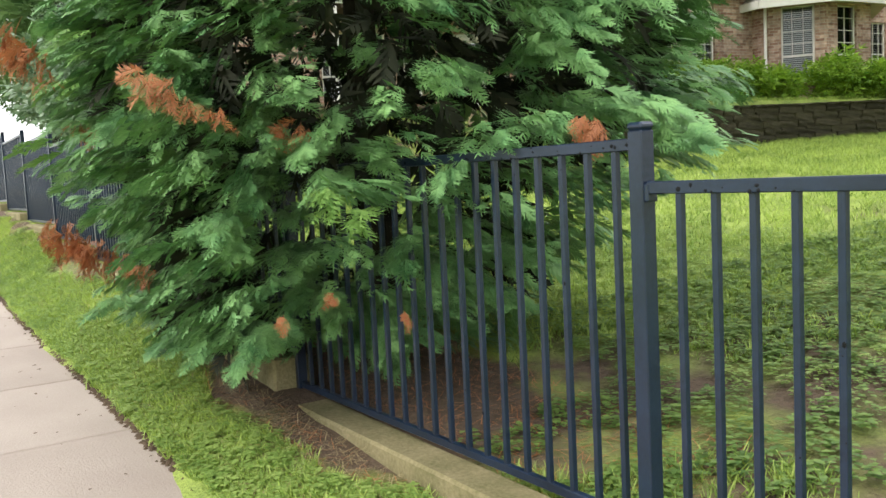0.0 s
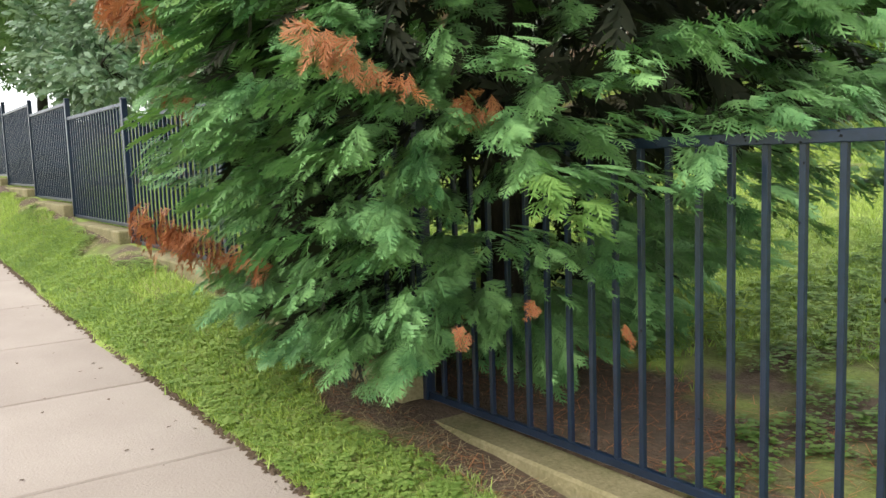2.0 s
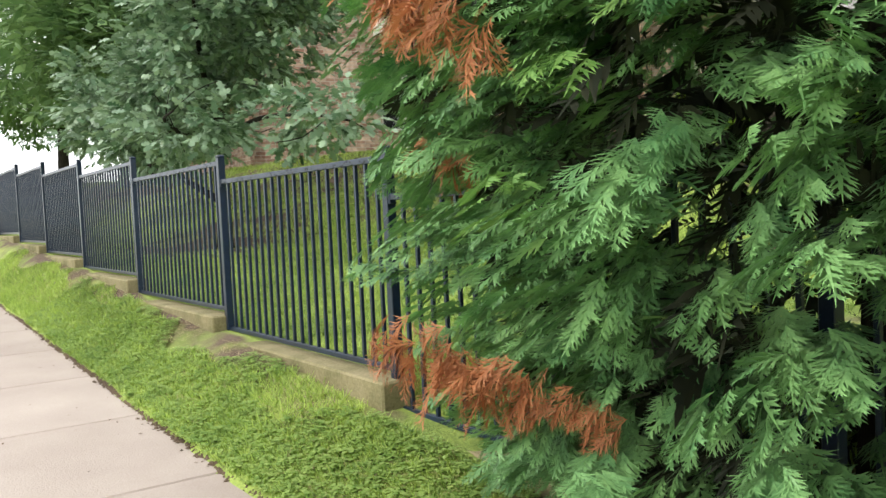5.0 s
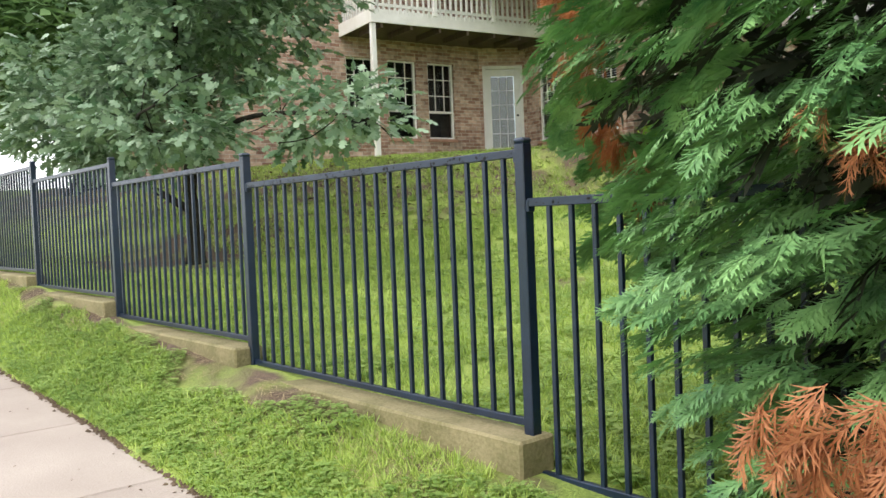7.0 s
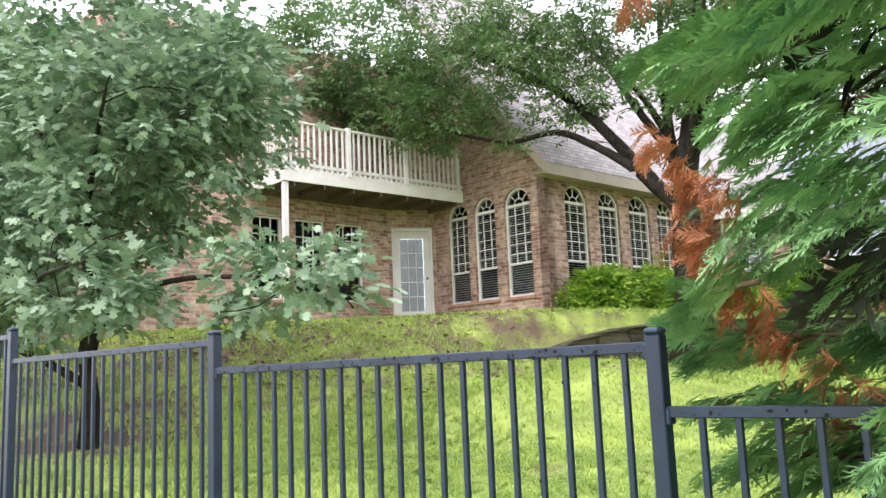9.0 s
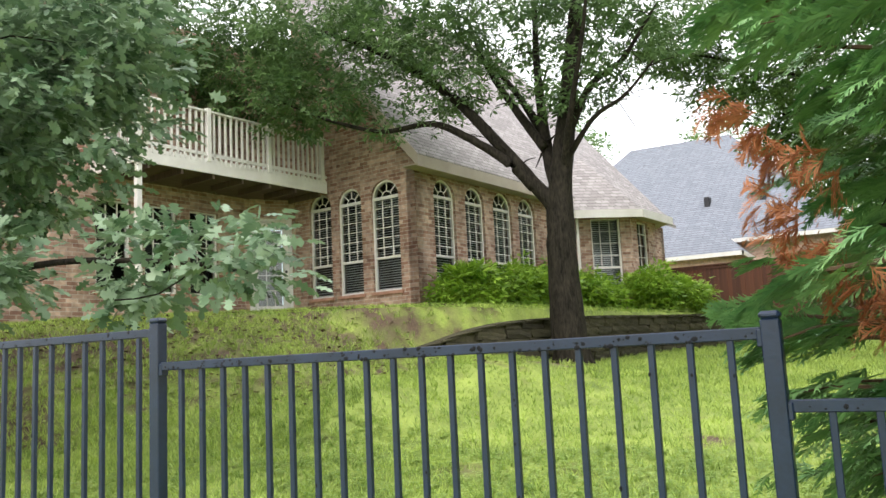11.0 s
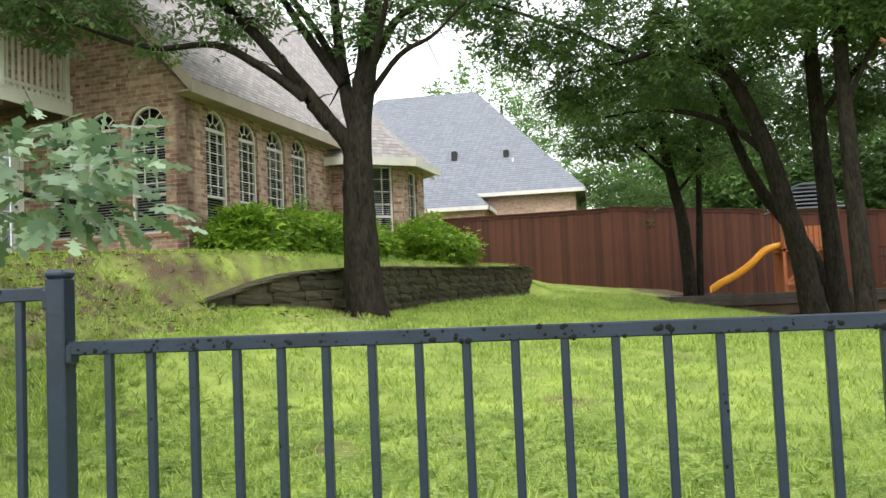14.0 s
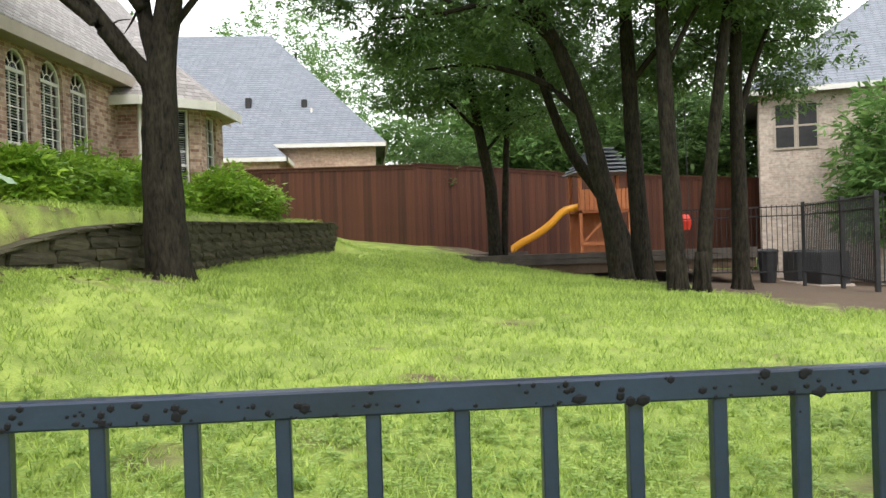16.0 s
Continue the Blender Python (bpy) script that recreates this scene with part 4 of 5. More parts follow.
# ---------------------------------------------------------------- side fence, cooling units, bin
IF = [((8.6, 20.6), (11.6, 19.2)), ((11.6, 19.2), (11.1, 16.6)), ((11.1, 16.6), (10.4, 14.2)), ((10.4, 14.2), (12.6, 11.6))]
thin = as_mesh(boxed((-0.009, -0.009, 0), (0.009, 0.009, 1.75)), "picket", "dark")
for (ax, ay), (bx, by) in IF:
    d = Vector((bx - ax, by - ay, 0))
    ang, L = math.atan2(d.y, d.x), d.length
    g = thing("iron_side_fence", "tall thin black iron fence beside the brick house", "iron fence", Matrix.Translation((ax, ay, 0.72)) @ Matrix.Rotation(ang, 4, "Z"), group="side fence runs")
    for z in (0.12, 1.55, 1.78):
        part("rail", boxed((0, -0.015, z - 0.015), (L, 0.015, z + 0.015)), "dark", g)
    part("post", boxed((L - 0.045, -0.045, -0.25), (L + 0.045, 0.045, 1.88), bevel=0.006), "dark", g)
    n = int(L / 0.12)
    for i in range(1, n):
        share("picket", thin, g, Matrix.Translation((i * L / n, 0, 0.08)))
for ux, uy in ((13.6, 23.0), (13.1, 20.8)):
    ac = thing("cooling_unit", "dark grey outdoor cooling unit on a pad", "air conditioner", Matrix.Translation((ux, uy, ground_z(ux, uy))), group="cooling units")
    part("pad", boxed((-0.5, -0.5, -0.1), (0.5, 0.5, 0.06), bevel=0.01), "concrete", ac)
    part("casing", boxed((-0.42, -0.42, 0.06), (0.42, 0.42, 0.95), bevel=0.03), "dark", ac)
    bm = bmesh.new()
    for i in range(14):
        box(bm, (-0.40, -0.435, 0.14 + i * 0.055), (0.40, -0.422, 0.16 + i * 0.055))
    part("louvre", bm, "dark", ac)
    part("fan_guard", tube([(0, 0, 0.95), (0, 0, 0.985)], [0.34, 0.30], 20), "dark", ac)
bn = thing("wheelie_bin", "dark plastic bin standing by the house", "bin", Matrix.Translation((12.3, 22.6, ground_z(12.3, 22.6))))
part("body", tube([(0, 0, 0), (0, 0, 0.85), (0, 0, 0.9)], [0.22, 0.29, 0.31], 12), "dark", bn)
part("lid", tube([(0, 0, 0.9), (0, 0, 0.95), (0, 0, 1.0)], [0.32, 0.31, 0.2], 12), "dark", bn)

# ---------------------------------------------------------------- play area
edging = thing("sandbox", "dark timber edging round a play area", "sandbox")
for a, b in (((3.55, 21.0), (11.5, 21.6)), ((3.3, 24.4), (3.55, 21.0)), ((3.3, 24.4), (6.0, 27.2))):
    d = Vector((b[0] - a[0], b[1] - a[1], 0))
    for lvl in range(2):
        o = part("timber", boxed((0, -0.07, 0), (d.length, 0.07, 0.15), bevel=0.012), "timber", edging)
        o.matrix_basis = Matrix.Translation((*a, 1.16 + 0.152 * lvl)) @ Matrix.Rotation(math.atan2(d.y, d.x), 4, "Z")
part("mulch", slab(bmesh.new(), [(3.55, 21.05), (11.5, 21.65), (12.0, 27.0), (6.0, 27.1), (3.35, 24.3)], 0.9, 1.36), "soil", edging)
play = thing("play_tower", "red-brown wooden play tower with a grey roof and yellow slide", "play set", Matrix.Translation((7.75, 24.2, 1.36)))
for dx in (-0.75, 0.75):
    for dy in (-0.6, 0.6):
        part("leg", boxed((dx - 0.05, dy - 0.05, -0.1), (dx + 0.05, dy + 0.05, 2.5), bevel=0.006), "playwood", play)
part("platform", boxed((-0.8, -0.65, 1.25), (0.8, 0.65, 1.33)), "playwood", play)
for i in range(11):
    part("board", boxed((-0.76 + i * 0.14, -0.69, 1.33), (-0.64 + i * 0.14, -0.66, 1.95), bevel=0.004), "playwood", play)
part("brace", tube([(-0.75, -0.62, 0.3), (0.2, -0.62, 1.25)], [0.045, 0.045], 4), "playwood", play)
part("beam", boxed((-0.8, -0.68, 0.28), (0.8, -0.6, 0.38)), "playwood", play)
for i in range(7):
    z = 2.45 + i * 0.115
    w = 0.95 - i * 0.115
    part("roof_slat", boxed((-w, -0.85, z), (w, 0.85, z + 0.04)), "slate", play)
part("back_wall", boxed((-0.7, 0.55, 0.0), (0.7, 0.6, 1.25)), "playwood", play)
sl = smooth_line([(6.98, 23.95, 2.74), (6.55, 23.9, 2.62), (6.1, 23.85, 2.22), (5.65, 23.8, 1.92), (5.2, 23.75, 1.70), (4.92, 23.72, 1.52)], 5)
bm = bmesh.new()
rows = []
prof = ((-0.26, 0.16), (-0.23, 0.17), (-0.2, 0.02), (0.2, 0.02), (0.23, 0.17), (0.26, 0.16), (0.24, -0.03), (-0.24, -0.03))
for p in sl:
    rows.append([bm.verts.new((p[0], p[1] + w, p[2] + h)) for w, h in prof])
for a, b in zip(rows, rows[1:]):
    for i in range(len(prof)):
        j = (i + 1) % len(prof)
        bm.faces.new((a[i], a[j], b[j], b[i]))
bm.faces.new(rows[0]), bm.faces.new(rows[-1][::-1])
bmesh.ops.recalc_face_normals(bm, faces=bm.faces[:])
slide = tagged(mesh_object("slide", bm, "yellow", smooth=True), "wavy yellow plastic slide leaning on the play tower", "slide")
toy = thing("baby_swing", "small red plastic swing seat hanging from ropes", "swing", Matrix.Translation((9.35, 21.4, 2.0)))
part("seat", tube([(0, 0, 0), (0, 0, 0.25), (0, 0, 0.42)], [0.16, 0.22, 0.12], 10), "red", toy)
for e in (-0.15, 0.15):
    part("rope", tube([(e, 0, 0.35), (e * 0.6, 0, 3.6)], [0.012, 0.012], 5), "dark", toy)

# ---------------------------------------------------------------- leaves


def outline_leaf(pts):
    v = np.array([(x, y, z) for x, y, z in pts], float)
    return v, [tuple(range(len(pts)))]


LOBED = outline_leaf([(0, 0.015, 0), (0.16, 0.09, 0.01), (0.22, 0.30, 0.02), (0.36, 0.12, 0.02), (0.50, 0.40, 0.0), (0.62, 0.13, 0.01), (0.82, 0.24, -0.04), (1.0, 0.0, -0.08), (0.82, -0.24, -0.04), (0.62, -0.13, 0.01), (0.50, -0.40, 0.0), (0.36, -0.12, 0.02), (0.22, -0.30, 0.02), (0.16, -0.09, 0.01), (0, -0.015, 0)])
OVAL = outline_leaf([(0, 0.0, 0), (0.25, 0.2, 0.03), (0.6, 0.24, 0.02), (1.0, 0.0, -0.1), (0.6, -0.24, 0.02), (0.25, -0.2, 0.03)])
SPRIG = (np.array([(0, 0, 0), (0.5, 0.32, 0.08), (1.0, 0.1, 0), (0.5, -0.1, -0.02), (0.1, 0.1, 0), (0.25, 0.7, 0), (0.5, 1.0, -0.1), (0.4, 0.5, 0.05), (0.1, -0.1, 0), (0.4, -0.5, 0.05), (0.5, -1.0, -0.1), (0.2, -0.7, 0)]), [(0, 3, 2, 1), (4, 7, 6, 5), (8, 11, 10, 9)])


def crown(name, blobs, clusters, each, size, mat, parent, shape=OVAL, spread=0.3, seed=1, shell=0.45, label=""):
    """Leaves in clumps inside a set of ellipsoids, thinner towards their middles, with gaps between the clumps."""
    r = np.random.RandomState(seed)
    wts = np.array([b[3] * b[4] * b[5] for b in blobs]) ** 0.8
    wts = wts / wts.sum()
    places = []
    for _ in range(clusters):
        cx, cy, cz, rx, ry, rz = blobs[r.choice(len(blobs), p=wts)]
        d = r.normal(size=3)
        d /= np.linalg.norm(d)
        k = shell + (1 - shell) * r.rand() ** 0.6
        lump = 1 + 0.22 * noise.noise(Vector(d * 2.2 + seed))
        c = np.array((cx, cy, cz)) + d * k * lump * np.array((rx, ry, rz))
        out = d * np.array((1, 1, 0.5))
        for _ in range(each):
            o = r.normal(size=3) * spread * np.array((1, 1, 0.55))
            along = out * 0.8 + o / spread * 0.6 + np.array((0, 0, -0.25)) + r.normal(size=3) * 0.35
            up = np.array((0, 0, 1.0)) + r.normal(size=3) * 0.45
            places.append((0, frame_at(c + o, along, up, size * r.uniform(0.65, 1.25))))
    return scatter_mesh(name, [shape], places, mat, parent, label)


def tree(label, limbs, blobs, clusters, each, size, mat, shape=OVAL, spread=0.3, seed=1, shell=0.45, bark="bark", category="tree", group="", twigs=0):
    """Limbs: (points, first radius, last radius). The first limb is the trunk."""
    t = thing("tree", label, category, group=group)
    rr = random.Random(seed)
    bm = bmesh.new()
    pts, r0, r1 = limbs[0]
    base = Vector(pts[0])
    limb(bm, [base - Vector((0, 0, 0.15)), *pts], r0 * 1.25, r1, 12, 5, 0.05, seed)
    for a in range(6):
        ang = a * 1.05 + rr.uniform(0, 0.5)
        foot = base + Vector((math.cos(ang), math.sin(ang), 0)) * r0 * 1.75
        limb(bm, [foot + Vector((0, 0, -0.12)), base + Vector((math.cos(ang) * r0 * 0.95, math.sin(ang) * r0 * 0.95, 0.14)), base + Vector((math.cos(ang) * r0 * 0.5, math.sin(ang) * r0 * 0.5, 0.7))], r0 * 0.28, r0 * 0.34, 6, 3, 0.05, a)
    part("trunk", bm, bark, t, smooth=True)
    for pts, r0, r1 in limbs[1:]:
        bm = bmesh.new()
        limb(bm, pts, r0, r1, 8, 5, 0.06, seed)
        line = smooth_line(pts, 5)
        for _ in range(twigs):
            p = Vector(line[rr.randrange(len(line) // 3, len(line))])
            d = Vector((rr.uniform(-1, 1), rr.uniform(-1, 1), rr.uniform(-0.5, 0.9))).normalized()
            ln = rr.uniform(0.25, 0.75)
            limb(bm, [p, p + d * ln * 0.5 + Vector((0, 0, rr.uniform(-0.1, 0.1))), p + d * ln], r1 * 0.6, 0.006, 5, 2, 0.05, 1)
        part("limb", bm, bark, t, smooth=True)
    crown("crown", blobs, clusters, each, size, mat, t, shape, spread, seed, shell)
    return t


oak = tree("large oak with a dark wet trunk and spreading limbs", [
    ([(-2.05, 10.7, 1.35), (-2.10, 10.7, 2.54), (-2.11, 10.7, 3.5), (-2.07, 10.7, 4.4), (-1.91, 10.7, 5.4), (-1.75, 10.8, 6.6), (-1.55, 10.9, 8.2)], 0.29, 0.10),
    ([(-2.11, 10.7, 3.75), (-2.22, 10.68, 4.2), (-2.52, 10.6, 4.6), (-3.14, 10.5, 5.44), (-3.87, 10.4, 6.32), (-4.65, 10.3, 7.0), (-5.7, 10.2, 7.7), (-6.9, 10.0, 8.3)], 0.17, 0.03),
    ([(-2.5, 10.6, 4.5), (-2.85, 10.4, 4.95), (-3.47, 10.2, 5.45), (-4.12, 10.0, 5.80), (-5.04, 9.8, 5.78), (-6.0, 9.6, 6.1), (-7.0, 9.4, 6.6)], 0.10, 0.015),
    ([(-2.1, 10.7, 4.4), (-2.27, 10.8, 5.0), (-2.43, 11.0, 5.99), (-2.54, 11.2, 6.92), (-2.59, 11.4, 8.2)], 0.13, 0.05),
    ([(-2.05, 10.7, 4.5), (-2.6, 11.1, 5.8), (-3.4, 11.4, 7.0), (-4.4, 11.6, 8.0)], 0.09, 0.025),
    ([(-2.02, 10.7, 4.6), (-1.6, 10.2, 5.6), (-1.2, 9.8, 6.6), (-0.9, 9.5, 7.6)], 0.07, 0.02),
    ([(-1.95, 10.7, 5.2), (-1.40, 10.7, 6.13), (-0.83, 10.8, 6.53), (-0.2, 10.9, 7.4)], 0.09, 0.02),
    ([(-2.0, 10.7, 4.8), (-1.33, 10.5, 5.5), (-0.75, 10.4, 5.75), (-0.2, 10.3, 6.2)], 0.06, 0.015),
    ([(-2.3, 10.7, 5.2), (-3.0, 11.0, 6.2), (-3.6, 11.2, 7.2), (-4.0, 11.4, 8.2)], 0.09, 0.03),
], [(-5.4, 10.2, 7.3, 2.4, 1.8, 0.9), (-2.6, 10.8, 8.3, 3.2, 2.4, 1.3), (-6.3, 9.5, 6.5, 1.3, 1.2, 0.55), (-3.8, 10.2, 6.5, 1.2, 1.0, 0.5), (-0.6, 10.7, 7.2, 1.3, 1.3, 0.9), (-8.2, 9.8, 7.4, 1.8, 1.6, 1.0), (-4.6, 9.8, 5.75, 0.9, 0.5, 0.25), (-1.4, 10.6, 6.0, 0.9, 0.7, 0.6), (-9.2, 9.4, 8.6, 2.4, 1.8, 1.3), (-6.4, 9.6, 8.5, 2.2, 1.8, 1.0)], 600, 26, 0.15, "oak_leaf", SPRIG, 0.19, 3, 0.25, twigs=9)

near_tree = tree("young oak with silvery wet leaves by the fence", [
    ([(-5.4, 2.0, 0.85), (-5.35, 2.0, 1.4), (-5.5, 2.0, 2.0), (-5.4, 2.1, 2.8), (-5.2, 2.2, 4.0), (-5.0, 2.3, 5.5)], 0.10, 0.04),
    ([(-5.45, 2.0, 1.7), (-5.0, 1.9, 2.2), (-4.2, 1.8, 2.5), (-3.0, 1.7, 2.55), (-1.9, 1.8, 2.45), (-1.1, 1.8, 2.3)], 0.05, 0.012),
    ([(-5.45, 2.0, 1.6), (-6.1, 1.7, 1.95), (-7.2, 1.4, 2.3), (-8.4, 1.2, 2.7)], 0.06, 0.015),
    ([(-5.4, 2.1, 2.4), (-4.7, 1.6, 3.2), (-3.8, 1.2, 3.8), (-3.0, 0.9, 4.2)], 0.05, 0.015),
    ([(-5.4, 2.0, 2.2), (-4.8, 1.3, 2.5), (-4.0, 0.8, 2.6), (-3.0, 0.6, 2.6)], 0.04, 0.012),
    ([(-5.3, 2.1, 3.2), (-6.2, 2.0, 4.2), (-7.0, 2.0, 5.0)], 0.05, 0.015),
], [(-4.3, 1.9, 4.1, 1.9, 1.5, 1.3), (-1.7, 1.75, 2.45, 1.15, 0.6, 0.36), (-3.5, 1.0, 2.5, 1.1, 0.7, 0.38), (-6.8, 1.5, 3.3, 2.2, 1.4, 1.0), (-5.0, 0.9, 2.5, 1.4, 0.7, 0.5), (-3.9, 1.5, 3.6, 0.9, 0.9, 0.6), (-8.5, 1.6, 3.0, 1.8, 1.2, 0.8), (-5.5, 2.4, 5.3, 2.4, 1.8, 1.2), (-3.3, 1.8, 4.4, 1.1, 1.1, 0.8)], 680, 34, 0.145, "grey_leaf", LOBED, 0.12, 7, 0.30, twigs=8)

grove = [
    ([(5.62, 15.0, 1.0), (5.47, 15.0, 2.1), (5.22, 15.0, 3.2), (4.91, 15.0, 4.45), (4.43, 15.0, 5.67), (3.84, 15.0, 6.55), (2.9, 14.9, 7.2)], 0.22, 0.08, [([(4.6, 15, 5.5), (3.83, 14.8, 6.1), (2.95, 14.6, 6.3), (2.1, 14.4, 6.1), (1.2, 14.3, 6.0)], 0.09, 0.02), ([(2.4, 14.5, 6.3), (1.2, 14.4, 6.9), (0.1, 14.4, 7.4), (-0.9, 14.4, 7.8)], 0.06, 0.015), ([(5.0, 15, 4.2), (4.2, 15.4, 5.0), (3.0, 15.6, 5.4), (1.9, 15.5, 5.3)], 0.09, 0.02)], [(2.4, 14.7, 6.6, 2.2, 1.8, 0.9), (1.3, 14.6, 6.0, 1.0, 1.1, 0.7), (0.5, 14.5, 6.9, 1.1, 1.1, 0.7), (-0.5, 14.4, 7.8, 1.1, 1.1, 0.9), (1.4, 14.6, 8.2, 1.4, 1.4, 0.9), (4.2, 14.8, 7.2, 2.2, 1.8, 1.0), (2.0, 15.3, 5.4, 1.1, 0.9, 0.5)]),
    ([(6.24, 15.5, 0.95), (6.11, 15.5, 3.26), (6.01, 15.5, 6.12), (6.01, 15.5, 8.4)], 0.20, 0.10, [([(6.1, 15.5, 5.0), (6.9, 15.3, 6.0), (7.6, 15.2, 6.8)], 0.07, 0.02)], [(6.3, 15.4, 7.4, 2.4, 2.0, 1.2), (7.4, 16.5, 5.8, 1.4, 1.3, 0.8)]),
    ([(5.75, 12.3, 0.85), (5.72, 12.4, 2.5), (5.68, 12.5, 4.9), (5.7, 12.5, 7.2)], 0.17, 0.09, [([(5.7, 12.5, 4.6), (6.2, 12.3, 5.6), (6.9, 12.1, 6.5)], 0.05, 0.015)], [(5.7, 12.4, 6.6, 1.8, 1.5, 1.0)]),
    ([(6.2, 12.4, 0.85), (6.38, 12.5, 2.5), (6.7, 12.5, 4.87), (6.95, 12.5, 6.5)], 0.13, 0.07, [], [(7.0, 12.5, 6.4, 1.6, 1.4, 0.9)]),
    ([(7.6, 14.0, 0.82), (7.6, 14.0, 3.06), (7.6, 14.0, 5.1), (7.7, 14.0, 6.8)], 0.16, 0.08, [([(7.6, 14, 3.9), (7.95, 14, 4.95), (8.4, 14, 6.1)], 0.08, 0.03)], [(8.2, 14.2, 6.3, 1.8, 1.6, 1.0), (9.2, 15.5, 5.3, 1.3, 1.2, 0.9)]),
    ([(4.1, 21.6, 1.3), (4.0, 21.5, 3.3), (3.7, 21.3, 4.84), (3.45, 21.2, 6.49), (3.05, 21.0, 8.0)], 0.19, 0.06, [([(3.7, 21.3, 4.8), (2.9, 21.2, 5.6), (2.0, 21.0, 6.2)], 0.06, 0.015), ([(3.8, 21.4, 4.2), (4.6, 21.0, 5.0), (5.6, 20.8, 5.3)], 0.05, 0.015)], [(3.2, 21.0, 6.6, 2.2, 1.8, 1.4), (2.0, 21.0, 6.0, 1.4, 1.2, 0.7), (4.8, 21.0, 5.4, 1.5, 1.2, 0.7)]),
    ([(4.35, 21.7, 1.3), (4.45, 21.6, 3.8), (4.55, 21.5, 6.0), (4.65, 21.5, 8.3)], 0.10, 0.05, [], [(5.0, 21.6, 7.2, 2.0, 1.6, 1.2)]),
    ([(6.9, 17.6, 1.0), (6.0, 17.2, 2.6), (5.2, 17.0, 3.7), (4.7, 17.0, 4.9), (4.3, 17.0, 6.2)], 0.17, 0.07, [], [(4.0, 17.0, 6.5, 1.8, 1.6, 1.1), (6.5, 18.5, 5.8, 2.0, 1.6, 0.9)]),
]
for i, (tp, r0, r1, more, blobs) in enumerate(grove):
    x, y, _ = tp[0]
    tp = [(x, y, ground_z(x, y) - 0.02), *tp[1:]]
    vol = sum(b[3] * b[4] * b[5] for b in blobs)
    tree("dark-trunked oak in the shady grove by the play area", [(tp, r0, r1), *more], blobs, int(50 + 21 * vol), 30, 0.15, "dark_leaf", SPRIG, 0.20, 20 + i, 0.3, group="grove oaks", twigs=5)

far_group = "far trees beyond the fence"
for i, (x, y, h, w, mat) in enumerate(((5.0, 38.0, 9.0, 4.5, "far_leaf"), (11.0, 36.5, 10.0, 5.0, "far_leaf"), (16.5, 21.5, 6.5, 2.2, "far_leaf"), (-16.0, 44.0, 14.0, 5.0, "far_leaf"), (-3.5, 50.0, 14.5, 6.0, "far_leaf"), (20.0, 42.0, 14.0, 6.5, "far_leaf"), (-20.0, 9.0, 7.0, 4.0, "oak_leaf"), (-27.0, 4.0, 8.0, 5.0, "oak_leaf"), (-34.0, 18.0, 11.0, 7.0, "far_leaf"), (-13.5, 3.2, 6.5, 3.0, "oak_leaf"), (9.5, 33.0, 7.0, 2.5, "dark_leaf"), (6.3, 33.5, 7.6, 2.8, "far_leaf"), (13.2, 33.6, 9.0, 3.4, "dark_leaf"), (17.0, 36.0, 9.0, 4.0, "dark_leaf"))):
    g = ground_z(x, y)
    tree("full leafy tree behind the gardens", [([(x, y, g), (x + 0.1, y, g + h * 0.3), (x, y, g + h * 0.7)], 0.25, 0.08)], [(x, y, g + h * 0.62, w * 0.85, w * 0.8, h * 0.33), (x - w * 0.5, y, g + h * 0.45, w * 0.6, w * 0.6, h * 0.2), (x + w * 0.5, y - 0.4, g + h * 0.48, w * 0.6, w * 0.6, h * 0.22)], 240, 16, 0.37, mat, SPRIG, 0.45, 50 + i, 0.55, group=far_group)

for i, (x, y, z, rx, rz) in enumerate(((2.9, 28.6, 4.5, 1.35, 1.1), (4.4, 29.8, 4.3, 0.9, 0.8))):
    b = thing("clipped_shrub", "large rounded evergreen shrub above the cedar fence", "shrub", group="rounded shrubs")
    part("stem", tube([(x, y, 2.0), (x, y, z)], [0.08, 0.05], 8), "bark", b)
    crown("crown", [(x, y, z, rx, rx * 0.8, rz)], 200, 20, 0.13, "dark_leaf", b, SPRIG, 0.14, 80 + i, 0.75)

# shrubs against the house
for i, (s, u, w, h) in enumerate(((0.55, 0.75, 0.55, 0.50), (1.5, 0.85, 0.62, 0.50), (2.5, 0.85, 0.6, 0.58), (3.5, 0.9, 0.65, 0.60), (4.6, 0.9, 0.65, 0.55), (5.6, 1.1, 0.5, 0.45), (6.6, 2.0, 0.6, 0.62), (7.7, 2.4, 0.6, 0.5))):
    p = house_at(u, s)
    g = ground_z(p.x, p.y)
    b = thing("garden_shrub", "bright green leafy shrub against the brick wall", "shrub", group="shrubs along the house")
    part("stem", tube([(p.x, p.y, g - 0.05), (p.x, p.y, g + h)], [0.05, 0.03], 6), "twig", b)
    crown("crown", [(p.x, p.y, g + h * 0.85, w, w * 0.85, h * 0.85)], 110, 12, 0.165, "shrub", b, SPRIG, 0.15, 100 + i, 0.5)

# ---------------------------------------------------------------- cypress at the fence


